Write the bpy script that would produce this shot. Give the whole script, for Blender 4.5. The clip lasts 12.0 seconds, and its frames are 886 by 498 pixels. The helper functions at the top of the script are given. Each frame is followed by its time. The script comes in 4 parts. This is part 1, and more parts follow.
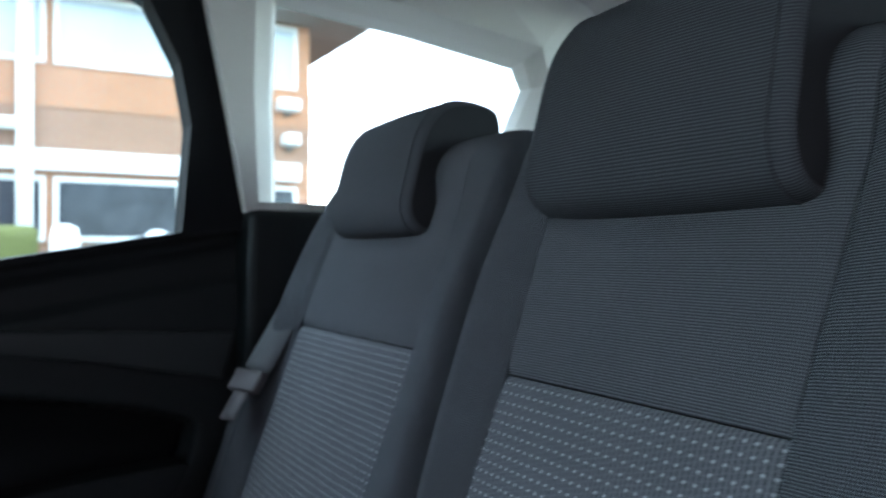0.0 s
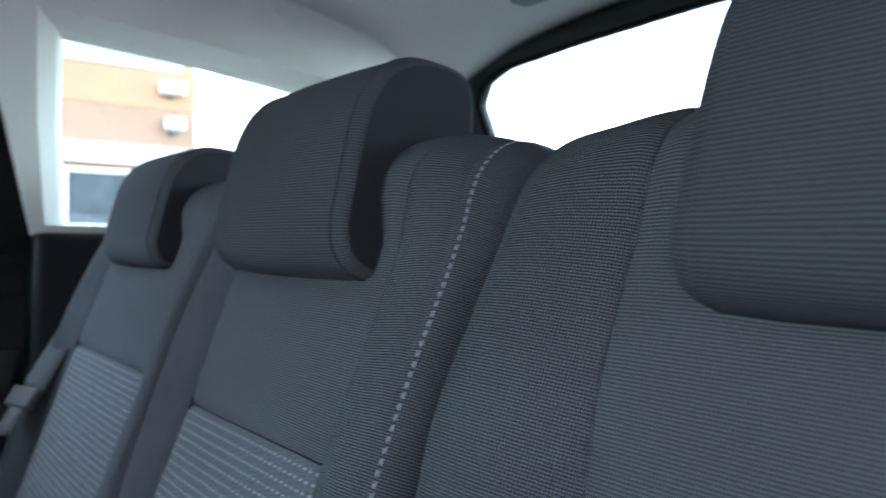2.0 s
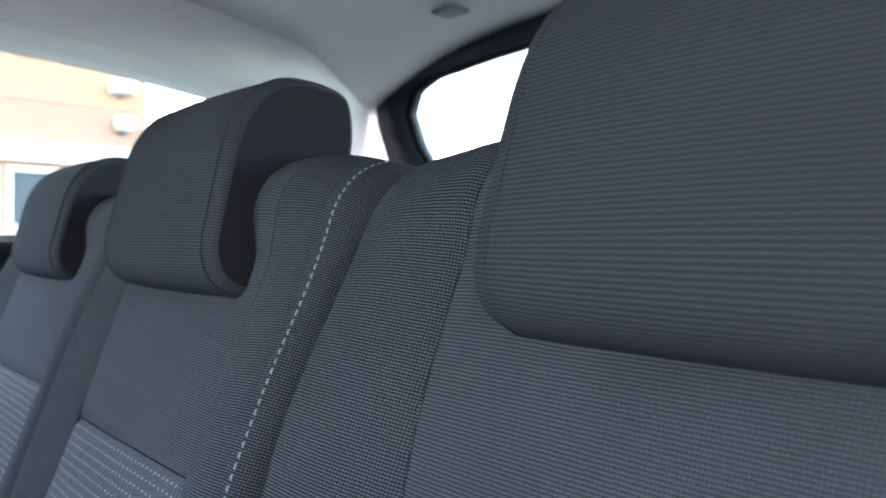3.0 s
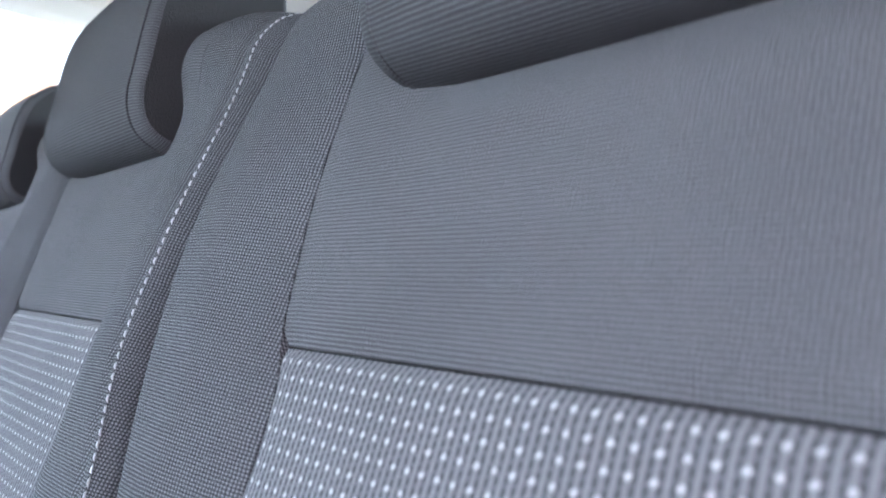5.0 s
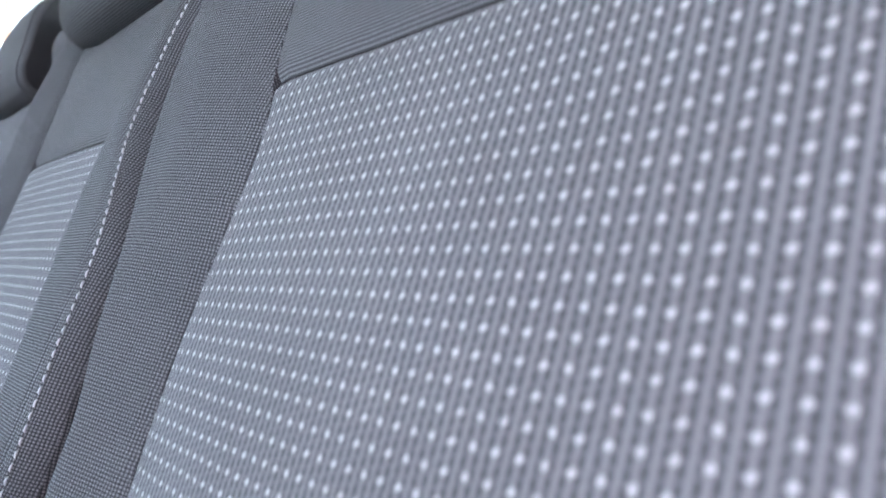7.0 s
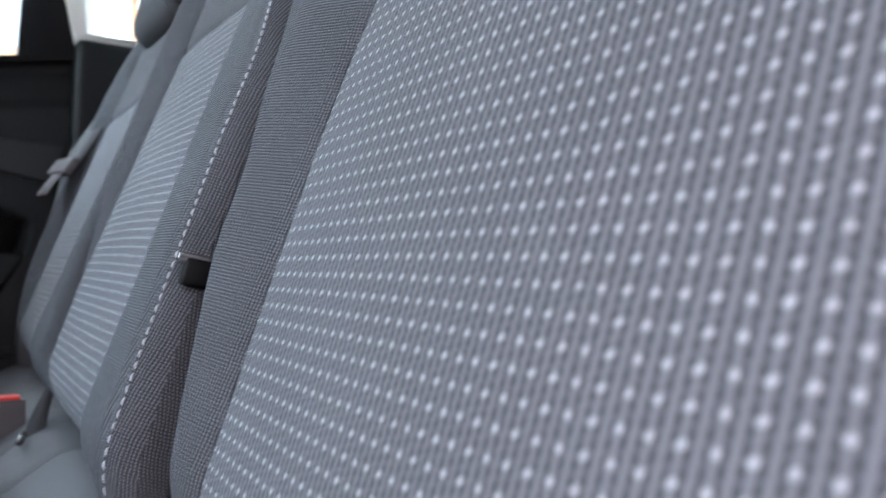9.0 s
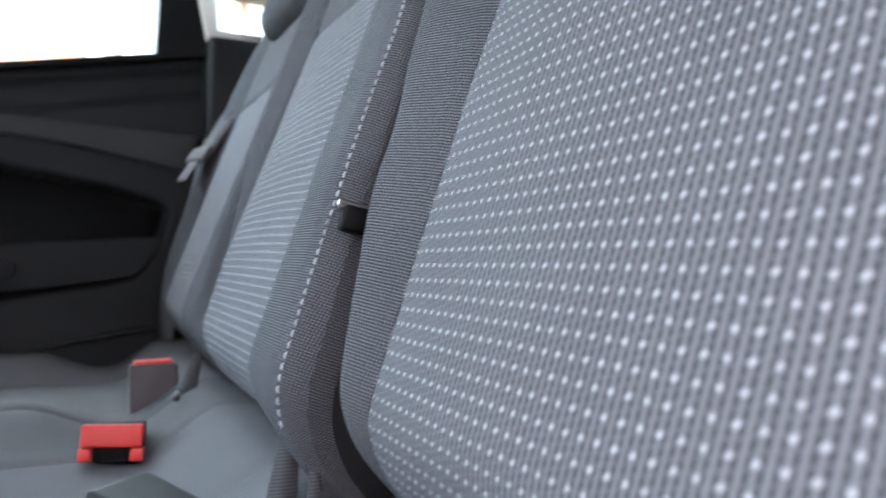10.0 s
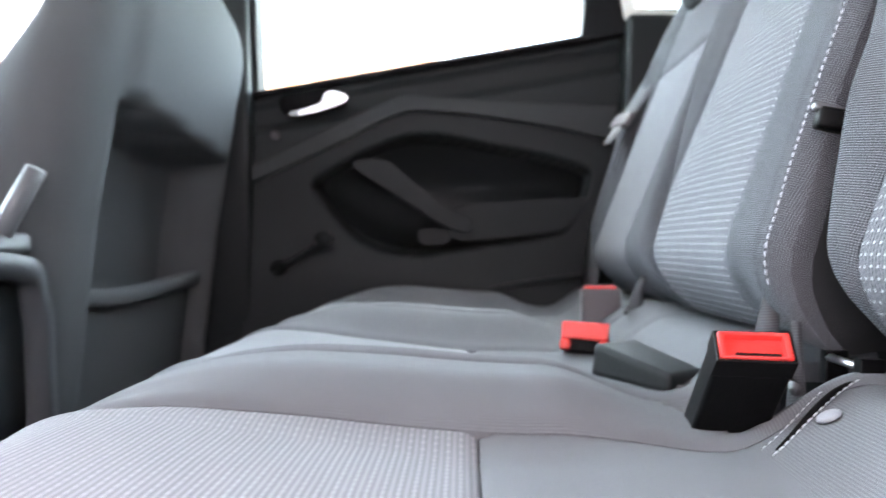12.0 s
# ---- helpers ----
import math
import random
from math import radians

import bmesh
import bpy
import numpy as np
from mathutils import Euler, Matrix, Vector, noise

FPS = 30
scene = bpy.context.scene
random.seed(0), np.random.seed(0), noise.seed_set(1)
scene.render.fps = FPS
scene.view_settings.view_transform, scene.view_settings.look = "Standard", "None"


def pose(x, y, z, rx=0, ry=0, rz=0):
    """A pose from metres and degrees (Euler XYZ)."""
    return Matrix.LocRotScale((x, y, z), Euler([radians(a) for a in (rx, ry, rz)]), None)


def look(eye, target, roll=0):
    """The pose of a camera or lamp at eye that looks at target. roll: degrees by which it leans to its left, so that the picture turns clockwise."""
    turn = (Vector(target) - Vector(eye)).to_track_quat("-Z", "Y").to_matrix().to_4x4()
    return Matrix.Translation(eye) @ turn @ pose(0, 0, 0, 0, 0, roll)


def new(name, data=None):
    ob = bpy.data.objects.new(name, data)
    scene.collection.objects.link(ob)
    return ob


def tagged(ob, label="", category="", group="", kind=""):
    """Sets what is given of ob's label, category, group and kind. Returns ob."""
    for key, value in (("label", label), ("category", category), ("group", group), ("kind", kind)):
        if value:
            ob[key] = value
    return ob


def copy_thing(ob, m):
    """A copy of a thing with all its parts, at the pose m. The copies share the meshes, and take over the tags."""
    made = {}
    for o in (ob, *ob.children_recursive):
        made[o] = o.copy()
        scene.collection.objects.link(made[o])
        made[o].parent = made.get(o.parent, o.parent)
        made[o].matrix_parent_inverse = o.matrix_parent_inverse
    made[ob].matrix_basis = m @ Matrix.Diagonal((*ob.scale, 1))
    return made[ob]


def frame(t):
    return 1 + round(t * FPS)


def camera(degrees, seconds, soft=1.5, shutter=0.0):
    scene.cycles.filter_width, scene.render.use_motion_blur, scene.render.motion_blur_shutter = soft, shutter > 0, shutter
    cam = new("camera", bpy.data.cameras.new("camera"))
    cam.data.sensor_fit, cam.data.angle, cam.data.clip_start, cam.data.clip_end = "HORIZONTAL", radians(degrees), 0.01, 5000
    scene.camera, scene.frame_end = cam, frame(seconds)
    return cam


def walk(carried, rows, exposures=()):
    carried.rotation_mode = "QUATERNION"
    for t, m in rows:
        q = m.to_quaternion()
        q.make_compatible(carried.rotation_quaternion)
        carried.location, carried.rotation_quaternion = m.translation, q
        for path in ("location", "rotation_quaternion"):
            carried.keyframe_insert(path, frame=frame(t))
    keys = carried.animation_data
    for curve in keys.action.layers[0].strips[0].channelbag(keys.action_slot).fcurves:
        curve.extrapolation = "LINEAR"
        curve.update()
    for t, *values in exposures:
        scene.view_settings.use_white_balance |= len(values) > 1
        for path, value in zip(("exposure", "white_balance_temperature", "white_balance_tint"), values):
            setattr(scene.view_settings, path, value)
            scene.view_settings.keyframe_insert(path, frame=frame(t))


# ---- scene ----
cam = camera(59.5, 12.0, soft=1.5, shutter=0.5)
cam.data.dof.use_dof, cam.data.dof.focus_distance, cam.data.dof.aperture_fstop = True, 0.34, 12.0
# seconds, x, y, z, then the three turns of pose()
PATH = [
    (0, -0.143, -0.263, 0.782, 90.51, 0.13, -30.06),
    (0.5, -0.118, -0.300, 0.794, 90.36, 0.20, -32.03),
    (1, -0.098, -0.331, 0.809, 90.13, -0.00, -33.17),
    (1.5, -0.094, -0.375, 0.825, 89.96, 0.01, -34.61),
    (2, -0.070, -0.424, 0.826, 89.56, -0.38, -37.54),
    (2.5, -0.051, -0.450, 0.842, 89.22, -0.66, -39.52),
    (4.5, -0.016, -0.488, 0.765, 91.60, 0.30, -41.51),
    (5, -0.010, -0.489, 0.738, 91.53, -0.04, -41.18),
    (5.5, -0.009, -0.490, 0.719, 91.37, -0.08, -41.09),
    (6, -0.016, -0.503, 0.697, 91.04, 0.07, -40.97),
    (6.5, -0.019, -0.510, 0.662, 91.20, -0.16, -40.85),
    (7, -0.017, -0.517, 0.640, 90.96, -0.00, -40.35),
    (9, -0.041, -0.527, 0.544, 90.83, -0.67, -32.92),
    (9.5, -0.051, -0.528, 0.526, 90.93, -0.40, -29.40),
    (10, -0.067, -0.535, 0.520, 90.54, -0.12, -25.52),
    (10.5, -0.084, -0.552, 0.509, 90.44, -0.33, -19.42),
    (11, -0.111, -0.569, 0.493, 90.31, -0.20, -11.53),
    (11.5, -0.135, -0.595, 0.477, 90.02, -0.13, -3.68),
    (12, -0.152, -0.628, 0.464, 89.85, -0.39, 1.47),
]
EXPOSURES = [(0, 3.85, 6500, 19), (1.5, 4.3, 6400, 19), (2.7, 4.5, 6500, 21), (4.3, 5.35, 6900, 29), (4.9, 5.75, 6950, 30), (5.5, 6.0, 7000, 30), (6.5, 5.85, 7100, 30),
             (7.2, 5.65, 7100, 29), (8.8, 5.35, 7200, 27), (10.5, 5.75, 7400, 25), (11.2, 5.9, 7550, 25), (11.6, 6.0, 7600, 25), (12, 6.45, 7650, 25)]
walk(cam, [(t, pose(x, y, z, a, b, c)) for t, x, y, z, a, b, c in PATH], EXPOSURES)

# ---- light ----
world = bpy.data.worlds.new("overcast_sky")
scene.world = world
world.use_nodes = True
wn = world.node_tree
sky = wn.nodes.new("ShaderNodeTexSky")
sky.sky_type = "NISHITA"
sky.sun_disc = False
sky.sun_elevation = radians(60)
sky.sun_rotation = radians(-25)
sky.air_density, sky.dust_density, sky.ozone_density = 1.0, 0.6, 1.0
grey = wn.nodes.new("ShaderNodeHueSaturation")
grey.inputs["Saturation"].default_value = 0.45
wn.links.new(sky.outputs[0], grey.inputs["Color"])
wn.links.new(grey.outputs[0], wn.nodes["Background"].inputs[0])
wn.nodes["Background"].inputs[1].default_value = 0.15

sun_data = bpy.data.lights.new("sun", "SUN")
sun_data.energy, sun_data.angle, sun_data.color = 0.06, radians(40), (0.75, 0.87, 1.0)
sun = new("sun", sun_data)
sun.matrix_world = look((-2.1, 4.5, 9.1), (0, 0, 0.5))

# ---- materials ----
def base_material(name, colour, rough=0.6, metal=0.0):
    m = bpy.data.materials.new(name)
    m.use_nodes = True
    b = m.node_tree.nodes["Principled BSDF"]
    b.inputs["Base Color"].default_value = (*colour, 1)
    b.inputs["Roughness"].default_value = rough
    b.inputs["Metallic"].default_value = metal
    return m, m.node_tree, b


def calc(nt, op, a, b=None, c=None):
    n = nt.nodes.new("ShaderNodeMath")
    n.operation = op
    for i, v in enumerate((a, b, c)):
        if v is None:
            continue
        if isinstance(v, (int, float)):
            n.inputs[i].default_value = v
        else:
            nt.links.new(v, n.inputs[i])
    return n.outputs[0]


def blend(nt, fac, a, b):
    n = nt.nodes.new("ShaderNodeMix")
    n.data_type = "RGBA"
    for i, v in ((0, fac), (6, a), (7, b)):
        if isinstance(v, (int, float)):
            n.inputs[i].default_value = v
        elif isinstance(v, tuple):
            n.inputs[i].default_value = (*v, 1)
        else:
            nt.links.new(v, n.inputs[i])
    return n.outputs[2]


def bump(nt, b, height, distance, strength=1.0):
    n = nt.nodes.new("ShaderNodeBump")
    n.inputs["Strength"].default_value = strength
    n.inputs["Distance"].default_value = distance
    nt.links.new(height, n.inputs["Height"])
    nt.links.new(n.outputs[0], b.inputs["Normal"])


def noise_at(nt, coords, scale, detail=3.0):
    n = nt.nodes.new("ShaderNodeTexNoise")
    n.inputs["Scale"].default_value = scale
    n.inputs["Detail"].default_value = detail
    nt.links.new(coords, n.inputs["Vector"])
    return n.outputs[0]


def metres(nt):
    """The cloth's own lengths, across and along, in metres."""
    uv = nt.nodes.new("ShaderNodeUVMap")
    sep = nt.nodes.new("ShaderNodeSeparateXYZ")
    nt.links.new(uv.outputs[0], sep.inputs[0])
    return uv.outputs[0], sep.outputs[0], sep.outputs[1]


def place(nt):
    return nt.nodes.new("ShaderNodeTexCoord").outputs["Object"]


def cycle(nt, u, pitch, shift=0.0):
    """0..1 within each repeat."""
    return calc(nt, "FRACT", calc(nt, "MULTIPLY_ADD", u, 1 / pitch, 1000.5 - shift / pitch))


def weave(name, dark, light, pu, pv, depth, cross=0.5, rough=0.85, soft_sheen=0.0):
    """Woven cloth: a grid of small raised threads."""
    m, nt, b = base_material(name, dark, rough)
    uv, u, v = metres(nt)
    wander = noise_at(nt, uv, 160.0, 2.0)
    u = calc(nt, "MULTIPLY_ADD", wander, pu * 0.9, u)
    v = calc(nt, "MULTIPLY_ADD", wander, pv * 0.25, v)
    ru = calc(nt, "MULTIPLY_ADD", calc(nt, "COSINE", calc(nt, "MULTIPLY", cycle(nt, u, pu), 2 * math.pi)), -0.5, 0.5)
    rv = calc(nt, "MULTIPLY_ADD", calc(nt, "COSINE", calc(nt, "MULTIPLY", cycle(nt, v, pv), 2 * math.pi)), -0.5, 0.5)
    h = calc(nt, "MULTIPLY", rv, calc(nt, "MULTIPLY_ADD", ru, cross, 1.0 - cross))
    big = noise_at(nt, uv, 14.0)
    fine = noise_at(nt, uv, 900.0, 2.0)
    fac = calc(nt, "MULTIPLY", calc(nt, "POWER", h, 0.8), calc(nt, "MULTIPLY_ADD", big, 0.5, 0.75))
    fac = calc(nt, "MULTIPLY", fac, calc(nt, "MULTIPLY_ADD", fine, 1.1, 0.45))
    col = blend(nt, calc(nt, "MINIMUM", fac, 1.0), dark, light)
    nt.links.new(col, b.inputs["Base Color"])
    b.inputs["Sheen Weight"].default_value = soft_sheen
    b.inputs["Sheen Roughness"].default_value = 0.4
    b.inputs["Specular IOR Level"].default_value = 0.03
    bump(nt, b, calc(nt, "ADD", h, calc(nt, "MULTIPLY", fine, 0.3)), depth)
    return m


DOT_U, DOT_V = 0.0059438, 0.0058297


def dotted(name, dark, light, dot, shift_u, shift_v, ties=0.50, depth=0.0005):
    """Ribbed cloth with a white knot on every second rib."""
    m, nt, b = base_material(name, dark, 0.85)
    uv, u, v = metres(nt)
    rib = calc(nt, "COSINE", calc(nt, "MULTIPLY", cycle(nt, u, DOT_U / 2, shift_u), 2 * math.pi))
    rib = calc(nt, "MULTIPLY_ADD", rib, -0.5, 0.5)
    cu = calc(nt, "MULTIPLY", calc(nt, "SUBTRACT", cycle(nt, u, DOT_U, shift_u), 0.5), DOT_U)
    cv = calc(nt, "MULTIPLY", calc(nt, "SUBTRACT", cycle(nt, v, DOT_V, shift_v), 0.5), DOT_V)
    wob = noise_at(nt, uv, 420.0, 1.0)
    cv = calc(nt, "MULTIPLY_ADD", cu, 0.14, cv)
    d2 = calc(nt, "ADD", calc(nt, "MULTIPLY", calc(nt, "MULTIPLY", cu, cu), 0.9), calc(nt, "MULTIPLY", calc(nt, "MULTIPLY", cv, cv), 1.15))
    r = calc(nt, "SQRT", d2)
    r = calc(nt, "MULTIPLY", r, calc(nt, "MULTIPLY_ADD", wob, 0.5, 0.75))
    ramp = nt.nodes.new("ShaderNodeMapRange")
    ramp.interpolation_type = "SMOOTHSTEP"
    ramp.inputs[1].default_value, ramp.inputs[2].default_value = 0.0005, 0.0013
    ramp.inputs[3].default_value, ramp.inputs[4].default_value = 1.0, 0.0
    nt.links.new(r, ramp.inputs[0])
    knot = ramp.outputs[0]
    thread = calc(nt, "MULTIPLY_ADD", calc(nt, "SINE", calc(nt, "MULTIPLY", v, 2 * math.pi / 0.0011)), 0.12, 0.88)
    big = noise_at(nt, uv, 12.0)
    fine = noise_at(nt, uv, 800.0, 2.0)
    fac = calc(nt, "MULTIPLY", calc(nt, "MULTIPLY", rib, thread), calc(nt, "MULTIPLY_ADD", fine, 0.6, 0.7))
    # the furrows are broken by slanting cross threads
    phase = calc(nt, "ADD", calc(nt, "MULTIPLY", v, 2 / DOT_V), calc(nt, "MULTIPLY", u, 0.62 / DOT_U))
    phase = calc(nt, "MULTIPLY_ADD", wob, 0.5, phase)
    tie = calc(nt, "POWER", calc(nt, "ABSOLUTE", calc(nt, "COSINE", calc(nt, "MULTIPLY", phase, math.pi))), 5.0)
    fac = calc(nt, "MAXIMUM", fac, calc(nt, "MULTIPLY", tie, ties))
    fac = calc(nt, "MULTIPLY", fac, calc(nt, "MULTIPLY_ADD", big, 0.4, 0.8))
    col = blend(nt, calc(nt, "MINIMUM", fac, 1.0), dark, light)
    col = blend(nt, knot, col, dot)
    nt.links.new(col, b.inputs["Base Color"])
    b.inputs["Sheen Weight"].default_value = 0.0
    b.inputs["Specular IOR Level"].default_value = 0.03
    h = calc(nt, "ADD", calc(nt, "MULTIPLY", rib, 0.7), calc(nt, "MULTIPLY", knot, 0.8))
    bump(nt, b, h, depth)
    return m


def plastic(name, colour, rough=0.55, grain=1200.0, depth=0.00015, spread=0.25, gloss=0.16):
    m, nt, b = base_material(name, colour, rough)
    b.inputs["Specular IOR Level"].default_value = gloss
    co = place(nt)
    fine, big = noise_at(nt, co, grain, 2.0), noise_at(nt, co, 9.0)
    fac = calc(nt, "MULTIPLY_ADD", big, spread * 2, 1 - spread)
    col = blend(nt, fac, tuple(c * 0.75 for c in colour), colour)
    nt.links.new(col, b.inputs["Base Color"])
    nt.links.new(calc(nt, "MULTIPLY_ADD", big, 0.2, rough - 0.1), b.inputs["Roughness"])
    bump(nt, b, fine, depth)
    return m


CLOTH = weave("cloth_plain", (0.034, 0.035, 0.039), (0.148, 0.150, 0.162), 0.0015, 0.0015, 0.00022, 0.75)
CLOTH_SEAT = weave("cloth_seat", (0.072, 0.074, 0.079), (0.145, 0.148, 0.158), 0.0012, 0.0015, 0.00008, 0.5)
CLOTH_BOLSTER = weave("cloth_coarse", (0.016, 0.017, 0.020), (0.178, 0.182, 0.196), 0.0016, 0.0014, 0.00026, 0.92)
CLOTH_DOT = dotted("cloth_dotted", (0.042, 0.043, 0.049), (0.172, 0.174, 0.188), (0.36, 0.36, 0.38), 0.002437, 0.004955)
CLOTH_RIB = dotted("cloth_ribbed_seat", (0.120, 0.121, 0.128), (0.186, 0.188, 0.198), (0.215, 0.217, 0.226), 0.002437, 0.004955, 0.30, 0.0002)
CLOTH_SIDE = plastic("cloth_smooth", (0.036, 0.037, 0.039), 0.9, 900.0, 0.0004, gloss=0.03)
# same fabric as cloth_plain, darkened for the shade on the middle headrest
CLOTH_HEAD = weave("cloth_headrest", (0.035, 0.036, 0.040), (0.093, 0.095, 0.103), 0.0013, 0.0018, 0.00024, 0.55)
CLOTH_FRONT = plastic("cloth_front_seat", (0.072, 0.075, 0.078), 0.9, 700.0, 0.0005, gloss=0.03)
TRIM_BLACK = plastic("black_trim", (0.0105, 0.0118, 0.0125), 0.5)
TRIM_DARK = plastic("charcoal_trim", (0.0165, 0.0188, 0.0195), 0.55)
TRIM_BAND = plastic("door_band_trim", (0.033, 0.0365, 0.0375), 0.5)
BUCKLE_BLACK = plastic("buckle_plastic", (0.003, 0.003, 0.0033), 0.5, 700.0, gloss=0.08)
BUCKLE_GREY = plastic("buckle_grey_plastic", (0.09, 0.08, 0.085), 0.45, 700.0)
CATCH_GREY = plastic("glossy_grey", (0.06, 0.06, 0.064), 0.25, 500.0, gloss=0.6)
RED = plastic("red_plastic", (0.62, 0.035, 0.03), 0.35, 500.0, gloss=0.4)
HEADLINER = plastic("headliner_felt", (0.62, 0.60, 0.57), 0.95, 900.0, 0.0004)
CONSOLE_LIGHT = plastic("stalk_grey_plastic", (0.085, 0.085, 0.092), 0.4, gloss=0.4)
TAG_GREY = plastic("pale_grey_plastic", (0.22, 0.22, 0.235), 0.5)
CONSOLE = plastic("console_grey_trim", (0.045, 0.048, 0.052), 0.5)
PILLAR = plastic("pale_pillar_trim", (0.64, 0.61, 0.57), 0.6)
RUBBER = plastic("rubber_seal", (0.008, 0.008, 0.009), 0.7)
CHROME = base_material("satin_chrome", (0.75, 0.76, 0.78), 0.22, 1.0)[0]
STEEL = base_material("steel", (0.55, 0.55, 0.56), 0.3, 1.0)[0]
THREAD = plastic("white_thread", (0.40, 0.40, 0.42), 0.8, 3000.0)
BELT_STEM = weave("stem_webbing", (0.045, 0.045, 0.048), (0.075, 0.075, 0.08), 0.0012, 0.0016, 0.00005)
BELT = weave("belt_webbing", (0.08, 0.08, 0.084), (0.16, 0.16, 0.168), 0.0012, 0.0024, 0.0002)
CARPET = plastic("carpet", (0.020, 0.021, 0.024), 0.95, 700.0, 0.002, gloss=0.03)

GLASS, gnt, gb = base_material("window_glass", (1, 1, 1), 0.0)
gnt.nodes.remove(gb)
g_mix = gnt.nodes.new("ShaderNodeMixShader")
g_mix.inputs[0].default_value = 0.05
g_clear = gnt.nodes.new("ShaderNodeBsdfTransparent")
g_clear.inputs[0].default_value = (0.78, 0.91, 0.91, 1)
g_gloss = gnt.nodes.new("ShaderNodeBsdfGlossy")
g_gloss.inputs["Roughness"].default_value = 0.02
gnt.links.new(g_clear.outputs[0], g_mix.inputs[1])
gnt.links.new(g_gloss.outputs[0], g_mix.inputs[2])
gnt.links.new(g_mix.outputs[0], gnt.nodes["Material Output"].inputs[0])


# ---- builders ----
def thing(name, label, category, at=(0, 0, 0), group="", kind=""):
    ob = new(name)
    ob.empty_display_size = 0.05
    ob.location = at
    return tagged(ob, label, category, group, kind)


def part(name, bm, material, parent=None, label="", smooth=True):
    me = bpy.data.meshes.new(name)
    bmesh.ops.recalc_face_normals(bm, faces=bm.faces)
    for f in bm.faces:
        f.smooth = smooth
    bm.to_mesh(me)
    bm.free()
    me.materials.append(material)
    ob = new(name, me)
    if parent is not None:
        ob.parent = parent
        ob.location = -parent.location if parent.parent is None else (0, 0, 0)
    return tagged(ob, label)


def bevelled(bm, width, segments=2):
    sharp = [e for e in bm.edges if len(e.link_faces) == 2 and e.calc_face_angle(0) > 0.5]
    bmesh.ops.bevel(bm, geom=sharp, offset=width, segments=segments, profile=0.7, affect="EDGES", clamp_overlap=True)
    return bm


def box(lo, hi, bevel=0.0, segments=2, m=None, bm=None):
    own = bmesh.new()
    bmesh.ops.create_cube(own, size=1)
    for v in own.verts:
        v.co = Vector([lo[i] + (v.co[i] + 0.5) * (hi[i] - lo[i]) for i in range(3)])
    if bevel:
        bevelled(own, bevel, segments)
    if m is not None:
        own.transform(m)
    return merge(own, bm)


def merge(own, bm):
    if bm is None:
        return own
    me = bpy.data.meshes.new("tmp")
    own.to_mesh(me)
    own.free()
    bm.from_mesh(me)
    bpy.data.meshes.remove(me)
    return bm


def lattice(rows, uvs=None, closed_u=False, bm=None, caps=False):
    """Quads over rows of points, with the cloth's lengths as UV."""
    bm = bm or bmesh.new()
    layer = bm.loops.layers.uv.verify()
    made = [[bm.verts.new(p) for p in row] for row in rows]
    n = len(rows[0])
    for i in range(len(rows) - 1):
        for j in range(n if closed_u else n - 1):
            k = (j + 1) % n
            f = bm.faces.new((made[i][j], made[i][k], made[i + 1][k], made[i + 1][j]))
            if uvs:
                for loop, (a, b) in zip(f.loops, ((i, j), (i, j + 1), (i + 1, j + 1), (i + 1, j))):
                    loop[layer].uv = uvs[a][b]
    if caps:
        for row in (made[0], made[-1]):
            bm.faces.new(row)
    return bm


def smooth_line(pts, steps=6, closed=False):
    """Catmull-Rom through the points."""
    pts = [Vector(p) for p in pts]
    n, out = len(pts), []
    for i in range(n if closed else n - 1):
        if closed:
            p0, p1, p2, p3 = (pts[(i + k) % n] for k in (-1, 0, 1, 2))
        else:
            p0, p1, p2, p3 = pts[max(i - 1, 0)], pts[i], pts[i + 1], pts[min(i + 2, n - 1)]
        for s in range(steps):
            t = s / steps
            out.append(0.5 * (2 * p1 + (p2 - p0) * t + (2 * p0 - 5 * p1 + 4 * p2 - p3) * t * t + (3 * p1 - p0 - 3 * p2 + p3) * t ** 3))
    if not closed:
        out.append(pts[-1])
    return out


def tube(pts, radius, sides=8, bm=None, flat=1.0, up=Vector((0, 1, 0)), closed=False):
    rows, uvs, run = [], [], 0.0
    n = len(pts)
    for i, p in enumerate(pts):
        a, b = (pts[i - 1], pts[(i + 1) % n]) if closed else (pts[max(i - 1, 0)], pts[min(i + 1, n - 1)])
        d = (Vector(b) - Vector(a)).normalized()
        s = d.cross(up)
        s = s.normalized() if s.length > 1e-4 else Vector((1, 0, 0))
        w = s.cross(d)
        r = radius[i] if isinstance(radius, (list, tuple)) else radius
        rows.append([Vector(p) + r * (math.cos(q) * s * flat + math.sin(q) * w) for q in [2 * math.pi * k / sides for k in range(sides)]])
        run += (Vector(p) - Vector(pts[i - 1])).length if i else 0
        uvs.append([(k * r * 6.28 / sides, run) for k in range(sides + 1)])
    if closed:
        rows.append(rows[0])
        uvs.append(uvs[0])
    own = lattice(rows, uvs, closed_u=True, caps=not closed)
    if closed:
        bmesh.ops.remove_doubles(own, verts=own.verts, dist=1e-6)
    return merge(own, bm)


